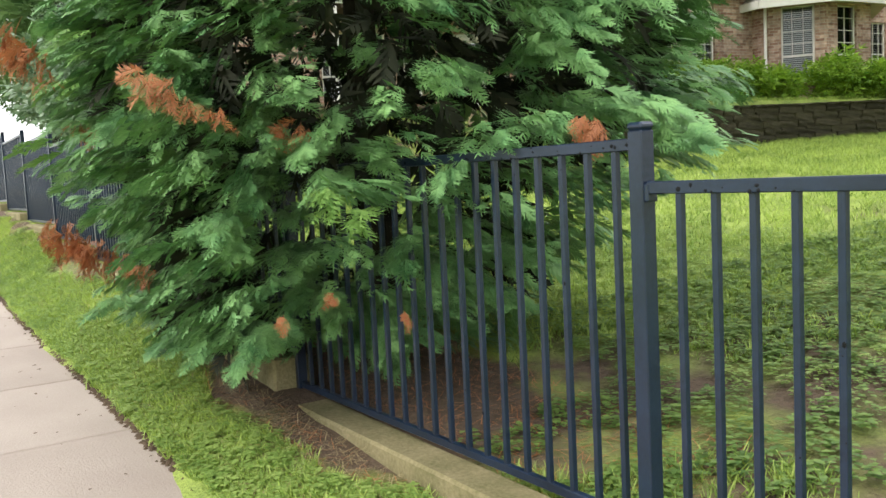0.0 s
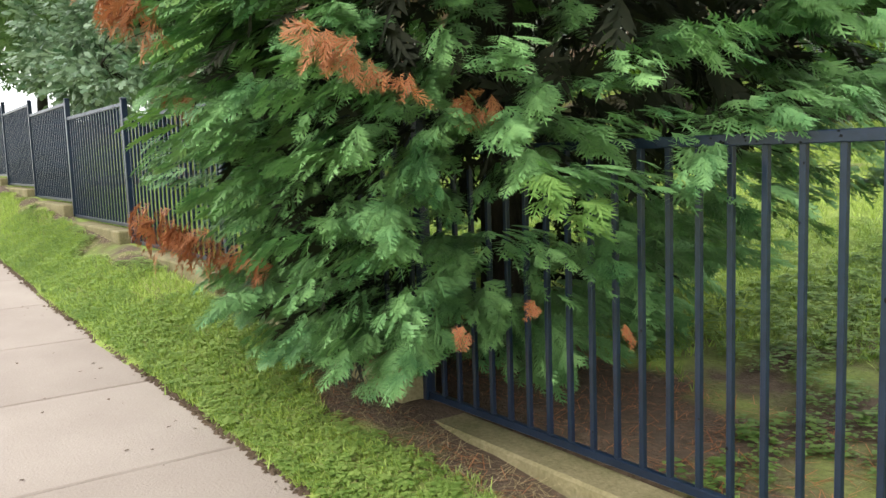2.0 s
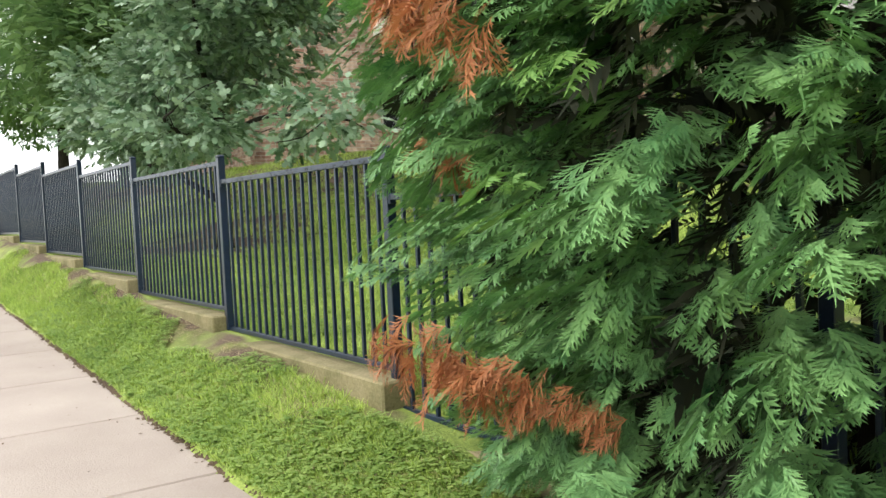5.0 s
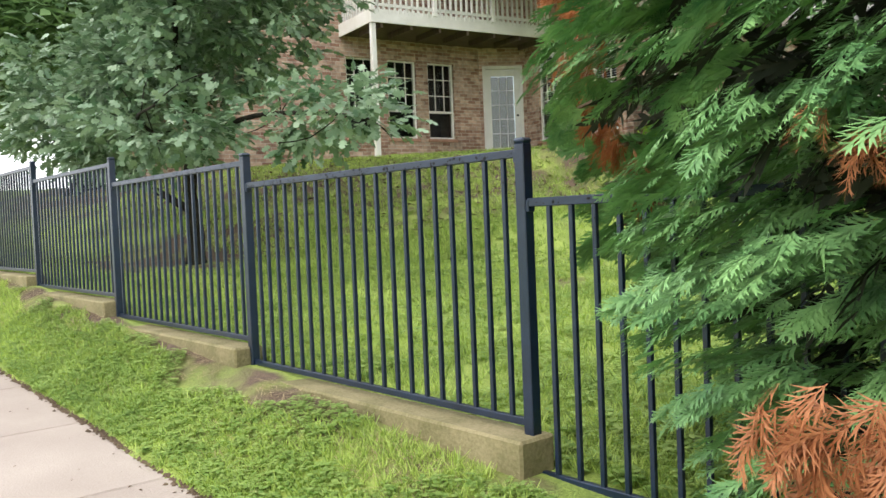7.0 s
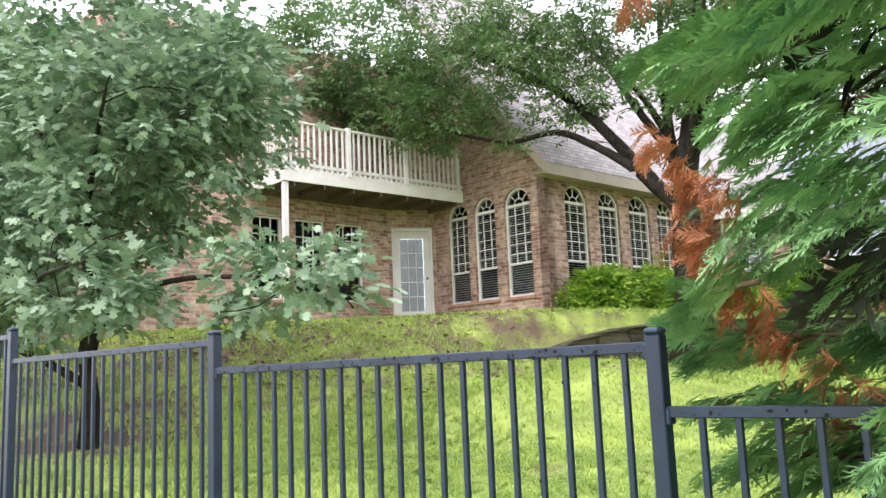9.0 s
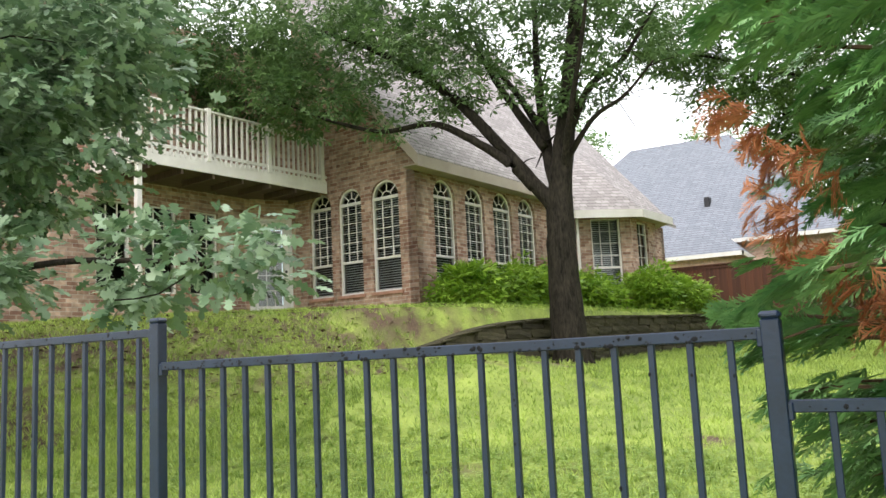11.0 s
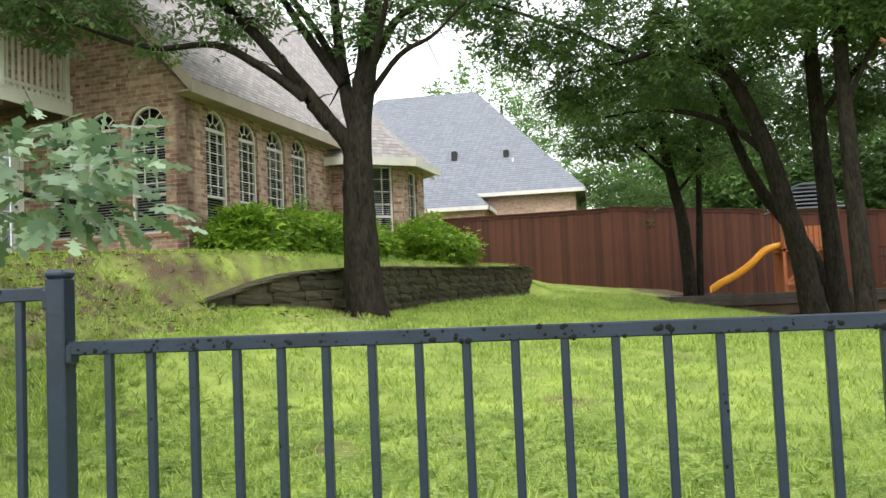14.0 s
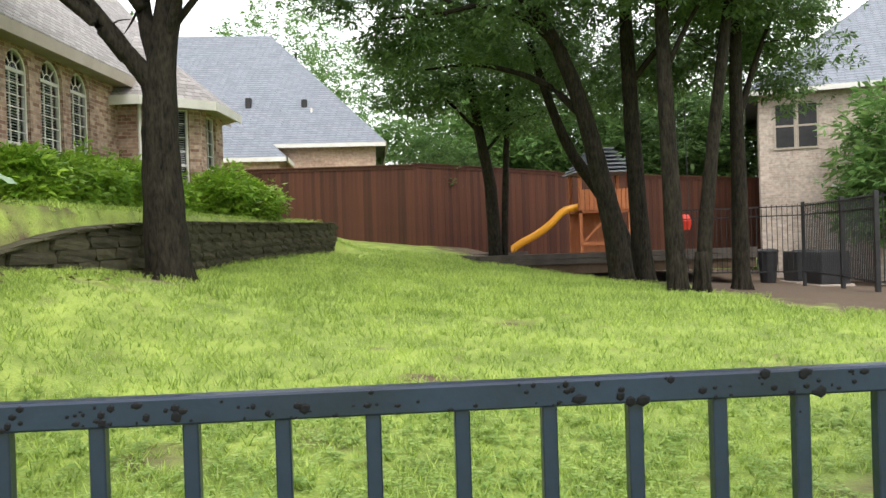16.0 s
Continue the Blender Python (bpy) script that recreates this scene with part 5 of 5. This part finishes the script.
def spray_shape(seed, pairs=6, droop=0.35, fat=1.0, subs=2):
    """A flat drooping fan of scale-leaved branchlets with toothed edges, about 1 long."""
    r = random.Random(seed)
    V, F = [], []

    def sag(t):
        return -droop * t * t

    def blade(p, d, ln, w, cuts):
        side = np.array((-d[1], d[0], 0.0))
        n0 = len(V)
        steps = ((0.0, 0.55), (0.5, 1.0), (1.0, 0.06)) if cuts == 2 else ((0.0, 0.8), (1.0, 0.08))
        for t, ww in steps:
            c = p + d * ln * t + np.array((0, 0, -0.55 * droop * (ln * t) ** 2 - 0.10 * t * t * ln))
            lift = 0.25 * w * ww
            V.append(c + side * w * ww + np.array((0, 0, lift)))
            V.append(c - side * w * ww - np.array((0, 0, lift)))
        for k in range(len(steps) - 1):
            a = n0 + 2 * k
            F.append((a, a + 1, a + 3, a + 2))

    blade(np.zeros(3), np.array((1.0, 0.0, 0.0)), 1.0, 0.035 * fat, 2)
    for i in range(pairs):
        t = 0.06 + 0.80 * i / pairs
        for sgn in (-1, 1):
            a = sgn * radians(r.uniform(24, 44))
            d = np.array((math.cos(a), math.sin(a), 0))
            p = np.array((t, 0.0, sag(t)))
            ln = (0.56 - 0.45 * abs(t - 0.30)) * r.uniform(0.75, 1.15) * (1.05 - t * 0.45)
            blade(p, d, ln, 0.034 * fat, 2)
            for k in range(subs):
                q = (0.25, 0.52)[k % 2] + r.uniform(-0.06, 0.06)
                b = a + (1 if k % 2 else -1) * sgn * radians(r.uniform(22, 34))
                d2 = np.array((math.cos(b), math.sin(b), 0))
                blade(p + d * ln * q + np.array((0, 0, -0.10 * ln * q * q)), d2, ln * r.uniform(0.42, 0.6), 0.034 * fat, 1)
    return np.array(V), F


DROOPS = ((1, 0.15), (2, 0.28), (3, 0.42), (4, 0.6))
sprays = [spray_shape(s, 5, dr, 1.05, 2) for s, dr in DROOPS]
plain_sprays = [spray_shape(s + 20, 5, dr, 1.5, 0) for s, dr in DROOPS]
withered = [spray_shape(s, 6, dr, 0.62, 2) for s, dr in ((11, 0.5), (12, 0.8), (13, 1.1), (14, 0.3))]
cyp = thing("cypress_tree", "dense green cypress with some dead orange sprays, growing through the fence", "conifer")
CX, CY = 5.0, 0.45
part("trunk", limb(bmesh.new(), [(CX, CY + 0.15, -0.1), (CX + 0.03, CY + 0.12, 1.5), (CX - 0.02, CY + 0.1, 3.5), (CX, CY + 0.1, 6.2)], 0.15, 0.02, 10, 4), "bark", cyp, smooth=True)


def crown_radius(ang, z):
    """How far the crown reaches from the trunk, by direction and height."""
    c, s = math.cos(ang), math.sin(ang)
    rx = float(np.interp(z, (0.6, 1.3, 1.8, 2.6), (1.75, 1.85, 2.25, 2.4))) if c < 0 else 2.45
    if c < 0 and s > 0:
        rx = max(rx, 2.42)
    if c > 0:
        rx = float(np.interp(z, (1.0, 1.6), (2.45, 2.22)))
    ry = 1.54 if s < 0 else 1.9
    r = 1 / math.sqrt((c / rx) ** 2 + (s / ry) ** 2)
    if c > 0 and s < 0:
        r *= 1 - (0.14 if z < 1.3 else 0.10) * math.sin(2 * math.atan2(-s, c))
    prof = np.interp(z, (0.15, 0.4, 0.7, 1.1, 2.0, 3.0, 4.0, 5.0, 6.3), (0.55, 0.82, 0.94, 1.0, 0.99, 0.90, 0.72, 0.46, 0.08))
    if c > 0.25 and s > -0.75:
        prof *= np.interp(z, (0.5, 0.9, 1.25), (0.60, 0.74, 1.0))
    if s < -0.5 and -0.75 < c < 0.1 and 0.68 < z < 1.12:
        prof *= 0.90
    return r * prof


# dead sprays: where they hang, which way they run, how long and thick
DEAD = [
    ((4.26, -1.05, 0.98), (4.70, -0.84, 0.84), 0.085, 105),
    ((4.66, -0.84, 0.84), (4.90, -0.66, 0.74), 0.06, 40),
    ((5.92, -0.94, 1.63), (6.06, -0.80, 1.55), 0.05, 26),
    ((6.05, -0.78, 1.52), (6.12, -0.66, 1.46), 0.03, 12),
    ((6.00, -0.40, 1.42), (6.10, -0.30, 1.38), 0.035, 14),
    ((4.62, -1.22, 1.98), (4.92, -1.10, 1.80), 0.085, 70),
    ((4.30, -0.86, 1.56), (4.48, -0.76, 1.48), 0.05, 22),
    ((7.28, 0.14, 1.32), (7.40, 0.12, 1.30), 0.045, 16),
    ((6.28, -0.32, 0.72), (6.32, -0.28, 0.66), 0.018, 5),
    ((6.50, -0.12, 0.64), (6.53, -0.10, 0.58), 0.015, 4),
    ((6.02, -0.45, 0.60), (6.06, -0.40, 0.56), 0.02, 5),
    ((2.42, 0.41, 2.49), (2.80, 0.30, 2.13), 0.085, 60),
    ((2.53, 0.36, 2.13), (2.88, 0.24, 1.77), 0.085, 60),
    ((2.84, 0.24, 1.75), (3.20, 0.05, 1.50), 0.075, 44),
    ((2.42, 0.34, 3.12), (3.10, 0.15, 3.16), 0.10, 80),
]
DEAD_AT = [(np.array(a) * (1 - k) + np.array(b) * k, q) for a, b, q, _ in DEAD for k in (0.0, 0.5, 1.0)]
# pale sprays; the last two put light on the fronds into the colour
LIGHT = [((6.60, -0.34, 1.03), 0.10), ((6.48, -0.42, 1.09), 0.08), ((5.05, -1.2, 1.42), 0.10), ((5.12, -1.12, 1.66), 0.15), ((5.30, -1.08, 1.86), 0.13)]
REACH = ((2.42, 0.65, 1.60), (2.50, 0.45, 1.45), (2.45, 0.95, 1.32), (2.70, 0.30, 1.20), (2.45, 0.85, 1.72), (2.75, 0.70, 1.15), (2.36, 0.40, 2.74), (2.46, 0.56, 2.68), (2.56, 0.22, 2.80), (2.40, 0.5, 1.78), (2.7, 0.6, 2.5), (2.7, 0.2, 2.75))
r = np.random.RandomState(11)
UP = np.array((0.0, 0.0, 1.0))
green, back_green, inner, dead_p, tips = [], [], [], [], []


def plume(tip, d, length, count, size, where, twig):
    """One branch end: a curved axis with flat sprays in two ranks that share a tilt."""
    side = np.array((-d[1], d[0], 0.0))
    swing = r.normal() * 0.30
    run = d * math.cos(swing) + side * math.sin(swing)
    side = np.array((-run[1], run[0], 0.0))
    lift, fall = r.uniform(0.05, 0.22), r.uniform(0.10, 0.34)
    face = UP * r.uniform(0.5, 1.0) + run * r.uniform(0.25, 1.0) + side * r.normal() * 0.35

    def along(t):
        return tip - run * length * (1 - t) + UP * length * (lift * t - fall * t * t + fall - lift)

    if twig:
        part("branch", tube([along(0.0), along(0.5), along(0.92)], [0.010, 0.007, 0.002], 5), "twig", cyp)
    for k in range(count):
        t = 0.12 + 0.88 * (k + r.rand()) / count
        sgn = 1 if k % 2 else -1
        p = along(t) + side * r.normal() * 0.02 + UP * r.normal() * 0.025
        slope = lift - 2 * fall * t
        turn = sgn * r.uniform(0.25, 0.95) * (1.15 - 0.75 * t)
        al = run * math.cos(turn) + side * math.sin(turn) + UP * (slope - r.uniform(0.0, 0.25))
        nm = face + side * sgn * 0.25 + r.normal(size=3) * 0.16
        if p[2] < ground_z(p[0], p[1]) + 0.05:
            continue
        if any(((p - c) ** 2).sum() < (q * 1.25) ** 2 for c, q in DEAD_AT):
            continue
        pick = tips if any(((p - np.array(c)) ** 2).sum() < q * q for c, q in LIGHT) else where
        pick.append((r.randint(4), frame_at(p, al, nm, size * r.uniform(0.75, 1.2) * (1.15 - 0.4 * t))))


def bough(ang, z, depth):
    d = np.array((math.cos(ang), math.sin(ang), 0.0))
    lump = 1 + 0.10 * noise.noise(Vector((2.6 * math.cos(ang), 2.6 * math.sin(ang), z * 2.2)))
    return np.array((CX, CY, z)) + d * crown_radius(ang, z) * depth * lump, d


for i in range(900):
    z = 0.24 + 2.95 * (i + r.rand()) / 900
    ang = i * 2.39996 + r.uniform(-0.3, 0.3)
    tip, d = bough(ang, z, r.choice((1.03, 1.0, 0.97, 0.90, 0.80)))
    if z > 1.75 and d[0] < -0.6 and d[1] < 0.75 and i % 5 == 1:
        continue
    if d[1] > (0.72 if d[0] < 0 else 0.4) and d[0] < 0.55:
        if i % 2:
            plume(tip, d, 0.55, 14, 0.24, back_green, False)
        continue
    sparse = d[0] > 0.3 and d[1] > -0.1 and z < 1.15
    if sparse and i % 2:
        continue
    plume(tip, d, r.uniform(0.40, 0.60), 31, 0.138, green, False)
for p in REACH:
    for _ in range(2):
        tip = np.array(p) + r.normal(size=3) * 0.05
        d = np.array((tip[0] - CX, tip[1] - CY, 0.0))
        plume(tip, d / np.linalg.norm(d), 0.5, 26, 0.17, green, True)
for i in range(230):
    z = 3.1 + 3.0 * ((i + r.rand()) / 230) ** 1.2
    tip, d = bough(i * 2.39996 + r.uniform(-0.3, 0.3), z, r.choice((1.0, 0.95, 0.85)))
    if z < 4.0 and d[1] < 0.45:
        plume(tip, d, 0.55, 26, 0.16, green, False)
    else:
        plume(tip, d, 0.6, 16, 0.25, back_green, False)
# the brown inside of the crown, its shade put into near-black sprays
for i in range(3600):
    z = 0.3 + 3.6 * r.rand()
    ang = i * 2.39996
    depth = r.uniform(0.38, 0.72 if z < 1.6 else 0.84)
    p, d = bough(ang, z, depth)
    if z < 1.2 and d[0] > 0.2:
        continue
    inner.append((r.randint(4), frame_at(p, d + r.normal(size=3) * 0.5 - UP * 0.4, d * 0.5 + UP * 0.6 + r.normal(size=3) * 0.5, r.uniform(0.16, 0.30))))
for a, b, q, n in DEAD:
    a, b = np.array(a), np.array(b)
    run = (b - a) / np.linalg.norm(b - a)
    for k in range(n):
        t = r.rand()
        mid = a * (1 - t) + b * t
        d = np.array((mid[0] - CX, mid[1] - CY, 0.0))
        d /= np.linalg.norm(d)
        p = mid + d * (r.normal() * q * 0.35 + 0.02) + UP * r.normal() * q * 0.45 + run * r.normal() * q * 0.3
        al = -run * r.uniform(-0.2, 0.8) + d * r.uniform(0.1, 0.7) - UP * r.uniform(0.25, 0.95) + r.normal(size=3) * 0.18
        dead_p.append((r.randint(4), frame_at(p, al, d + UP * 0.4 + r.normal(size=3) * 0.3, min(0.16, 0.05 + q) * r.uniform(0.75, 1.15))))
for c, q in LIGHT:
    d = np.array((c[0] - CX, c[1] - CY, 0.0))
    d /= np.linalg.norm(d)
    plume(np.array(c) + d * 0.06, d, 0.22, 9, 0.15, tips, False)
scatter_mesh("foliage", sprays, green, "cypress", cyp)
scatter_mesh("upper_foliage", plain_sprays, back_green, "cypress", cyp)
scatter_mesh("inner_foliage", plain_sprays, inner, "shaded_old_spray", cyp, "dull brown inner sprays, coloured near-black as shaded")
scatter_mesh("dead_foliage", withered, dead_p, "dead", cyp, "dead orange-brown sprays")
scatter_mesh("pale_foliage", sprays, tips, "cypress_tip", cyp, "pale yellow-green sprays, young tips and fronds coloured as lit")

# ---------------------------------------------------------------- grass and weeds


def tuft_shape(seed, blades, height, lean, width):
    rr = random.Random(seed)
    V, F = [], []
    for _ in range(blades):
        a = rr.uniform(0, 6.283)
        b = a + rr.uniform(-0.8, 0.8)
        ox, oy = rr.gauss(0, 0.3), rr.gauss(0, 0.3)
        h = height * rr.uniform(0.6, 1.1)
        l = lean * rr.uniform(0.4, 1.3)
        sx, sy = -math.sin(b) * width, math.cos(b) * width
        n = len(V)
        V += [(ox - sx, oy - sy, -0.1), (ox + sx, oy + sy, -0.1), (ox + math.cos(a) * l + sx * 0.25, oy + math.sin(a) * l + sy * 0.25, h), (ox + math.cos(a) * l - sx * 0.25, oy + math.sin(a) * l - sy * 0.25, h)]
        F += [(n, n + 1, n + 2, n + 3)]
    return np.array(V), F


def weed_shape(seed, leaves):
    rr = random.Random(seed)
    V, F = [], []
    for _ in range(leaves):
        a, h = rr.uniform(0, 6.283), rr.uniform(0.25, 0.9)
        cx, cy = math.cos(a) * rr.uniform(0.1, 0.8), math.sin(a) * rr.uniform(0.1, 0.8)
        s = rr.uniform(0.22, 0.38)
        n = len(V)
        for q in ((-1, 0, 0), (0, -0.75, 0.1), (1.1, 0, -0.15), (0, 0.75, 0.1)):
            V.append((cx + s * (q[0] * math.cos(a) - q[1] * math.sin(a)), cy + s * (q[0] * math.sin(a) + q[1] * math.cos(a)), h + s * q[2]))
        F.append((n, n + 1, n + 2, n + 3))
    return np.array(V), F


tufts = [tuft_shape(k, 5, 1.0, 0.9, 0.085) for k in range(4)]
weeds = [weed_shape(k, 9) for k in range(4)]
rg = np.random.RandomState(21)


def sow(name, shapes, count, xs, ys, size, mat, label, patchy, cut=0.42, near=None):
    places = []
    for _ in range(count):
        x, y = rg.uniform(*xs), rg.uniform(*ys)
        if near is not None:
            y = ys[0] + (ys[1] - ys[0]) * rg.rand() ** near
        pv = 0.5 + 0.5 * noise.noise(Vector((x * patchy, y * patchy, 1.7)))
        if bare_at(x, y) * 1.3 + (pv - 0.5) * 0.8 > cut or -0.19 < y - bend(x) < 0.09 or y < edge_y(x) + 0.012 + 0.03 * noise.noise(Vector((x * 3.1, 7.0, 2.0))):
            continue
        s = rg.uniform(*size)
        a = rg.uniform(0, 6.283)
        m = np.eye(4)
        m[:3, :3] = np.array(((math.cos(a), -math.sin(a), 0), (math.sin(a), math.cos(a), 0), (0, 0, 1))) * s
        m[:3, 3] = (x, y, ground_z(x, y) + 0.005)
        places.append((rg.randint(4), m))
    return tagged(scatter_mesh(name, shapes, places, mat), label, "grass", kind="stuff")


sow("verge_grass", tufts, 17000, (-9, 9.6), (-0.92, -0.14), (0.025, 0.055), "grass", "short wet grass on the verge by the pavement", 1.1, 0.46)
sow("verge_weeds", weeds, 10500, (-4, 9.6), (-0.92, -0.16), (0.026, 0.052), "clover", "low bright green weeds on the verge", 1.6, 0.46)
sow("shade_weeds", weeds, 9500, (5.2, 11), (0.12, 6.0), (0.035, 0.07), "shaded_weed", "broad-leaved weeds in the thin grass by the cypress, darkened as shaded", 2.2, 0.62)
sow("lawn_grass", tufts, 50000, (-7.5, 11), (0.1, 14), (0.03, 0.07), "grass", "uneven green lawn grass behind the fence", 1.3, 0.5, near=1.5)
sow("lawn_weeds", weeds, 14000, (-3, 10), (0.1, 5), (0.03, 0.06), "clover", "low broad-leaved weeds in the lawn", 0.8, 0.33, near=1.3)

sow("bank_grass", tufts, 13000, (-11, -2.6), (2.5, 9), (0.035, 0.075), "grass", "thin grass on the worn bank below the house", 2.4, 0.80)
sow("far_grass", tufts, 17000, (-5, 9), (9, 24), (0.05, 0.10), "grass", "mown grass on the upper lawn and terrace", 0.9, 0.5)

# crumbs of soil along the pavement's edge
CRUMB = (np.array([(-0.5, -0.4, 0), (0.5, -0.3, 0), (0.4, 0.5, 0), (-0.4, 0.4, 0), (0, 0, 0.5)]), [(0, 1, 4), (1, 2, 4), (2, 3, 4), (3, 0, 4)])
soil_rand = np.random.RandomState(9)
places = []
for _ in range(5200):
    x = soil_rand.uniform(-9, 9.3)
    y = edge_y(x) + 0.012 + soil_rand.normal() * 0.018
    places.append((0, frame_at(np.array((x, y, walk_z(x) + 0.002)), np.array((*soil_rand.normal(size=2), 0.0)), np.array((0, 0, 1.0)), soil_rand.uniform(0.008, 0.034))))
tagged(scatter_mesh("soil_edge", [CRUMB], places, "soil"), "crumbs of dark soil along the pavement edge", "soil", kind="stuff")

# litter on the pavement, and straw under the cypress
lit = np.random.RandomState(4)
places = []
for _ in range(140):
    x = lit.uniform(-4, 8)
    y = edge_y(x) - 0.03 - 1.5 * lit.rand() ** 2
    places.append((0, frame_at(np.array((x, y, walk_z(x) + 0.004)), np.array((*lit.normal(size=2), 0.0)), np.array((0, 0, 1.0)), lit.uniform(0.01, 0.035))))
for _ in range(3200):
    x, y = lit.uniform(-9, -2.2), lit.uniform(4.0, 9.5)
    if bare_at(x, y) > 0.2:
        places.append((0, frame_at(np.array((x, y, ground_z(x, y) + 0.03)), np.array((*lit.normal(size=2), 0.1)), np.array((0, 0, 1.0)) + 0.3 * lit.normal(size=3), lit.uniform(0.04, 0.10))))
tagged(scatter_mesh("leaf_litter", [OVAL], places, "twig"), "dark fallen leaves on the pavement and the bank", "litter", kind="stuff")
STRAW = (np.array([(0, 0.02, 0), (0, -0.02, 0), (1, -0.015, 0.05), (1, 0.015, 0.05)]), [(0, 1, 2, 3)])
places = []
for _ in range(5000):
    x, y = lit.uniform(3.6, 7.4), lit.uniform(-0.85, 1.0)
    if bare_at(x, y) > 0.25 and not -0.19 < y < 0.09:
        places.append((0, frame_at(np.array((x, y, ground_z(x, y) + 0.012)), np.array((*lit.normal(size=2), 0.1)), np.array((0, 0, 1.0)), lit.uniform(0.03, 0.10))))
tagged(scatter_mesh("needle_litter", [STRAW], places, "dead"), "brown dead needles and straw under the cypress", "litter", kind="stuff")
places = []
for _ in range(16000):
    x, y = lit.uniform(-8, 9.5), -0.17 - 0.60 * lit.rand() ** 1.1
    pv = noise.noise(Vector((x * 1.3, y * 2.5, 4.2)))
    if pv > -0.12:
        places.append((0, frame_at(np.array((x, y, ground_z(x, y) + 0.016)), np.array((*lit.normal(size=2), 0.25 * lit.rand())), np.array((0, 0, 1.0)), lit.uniform(0.03, 0.09))))
tagged(scatter_mesh("dry_straw", [STRAW], places, "straw"), "pale dry grass stalks along the kerb", "litter", kind="stuff")
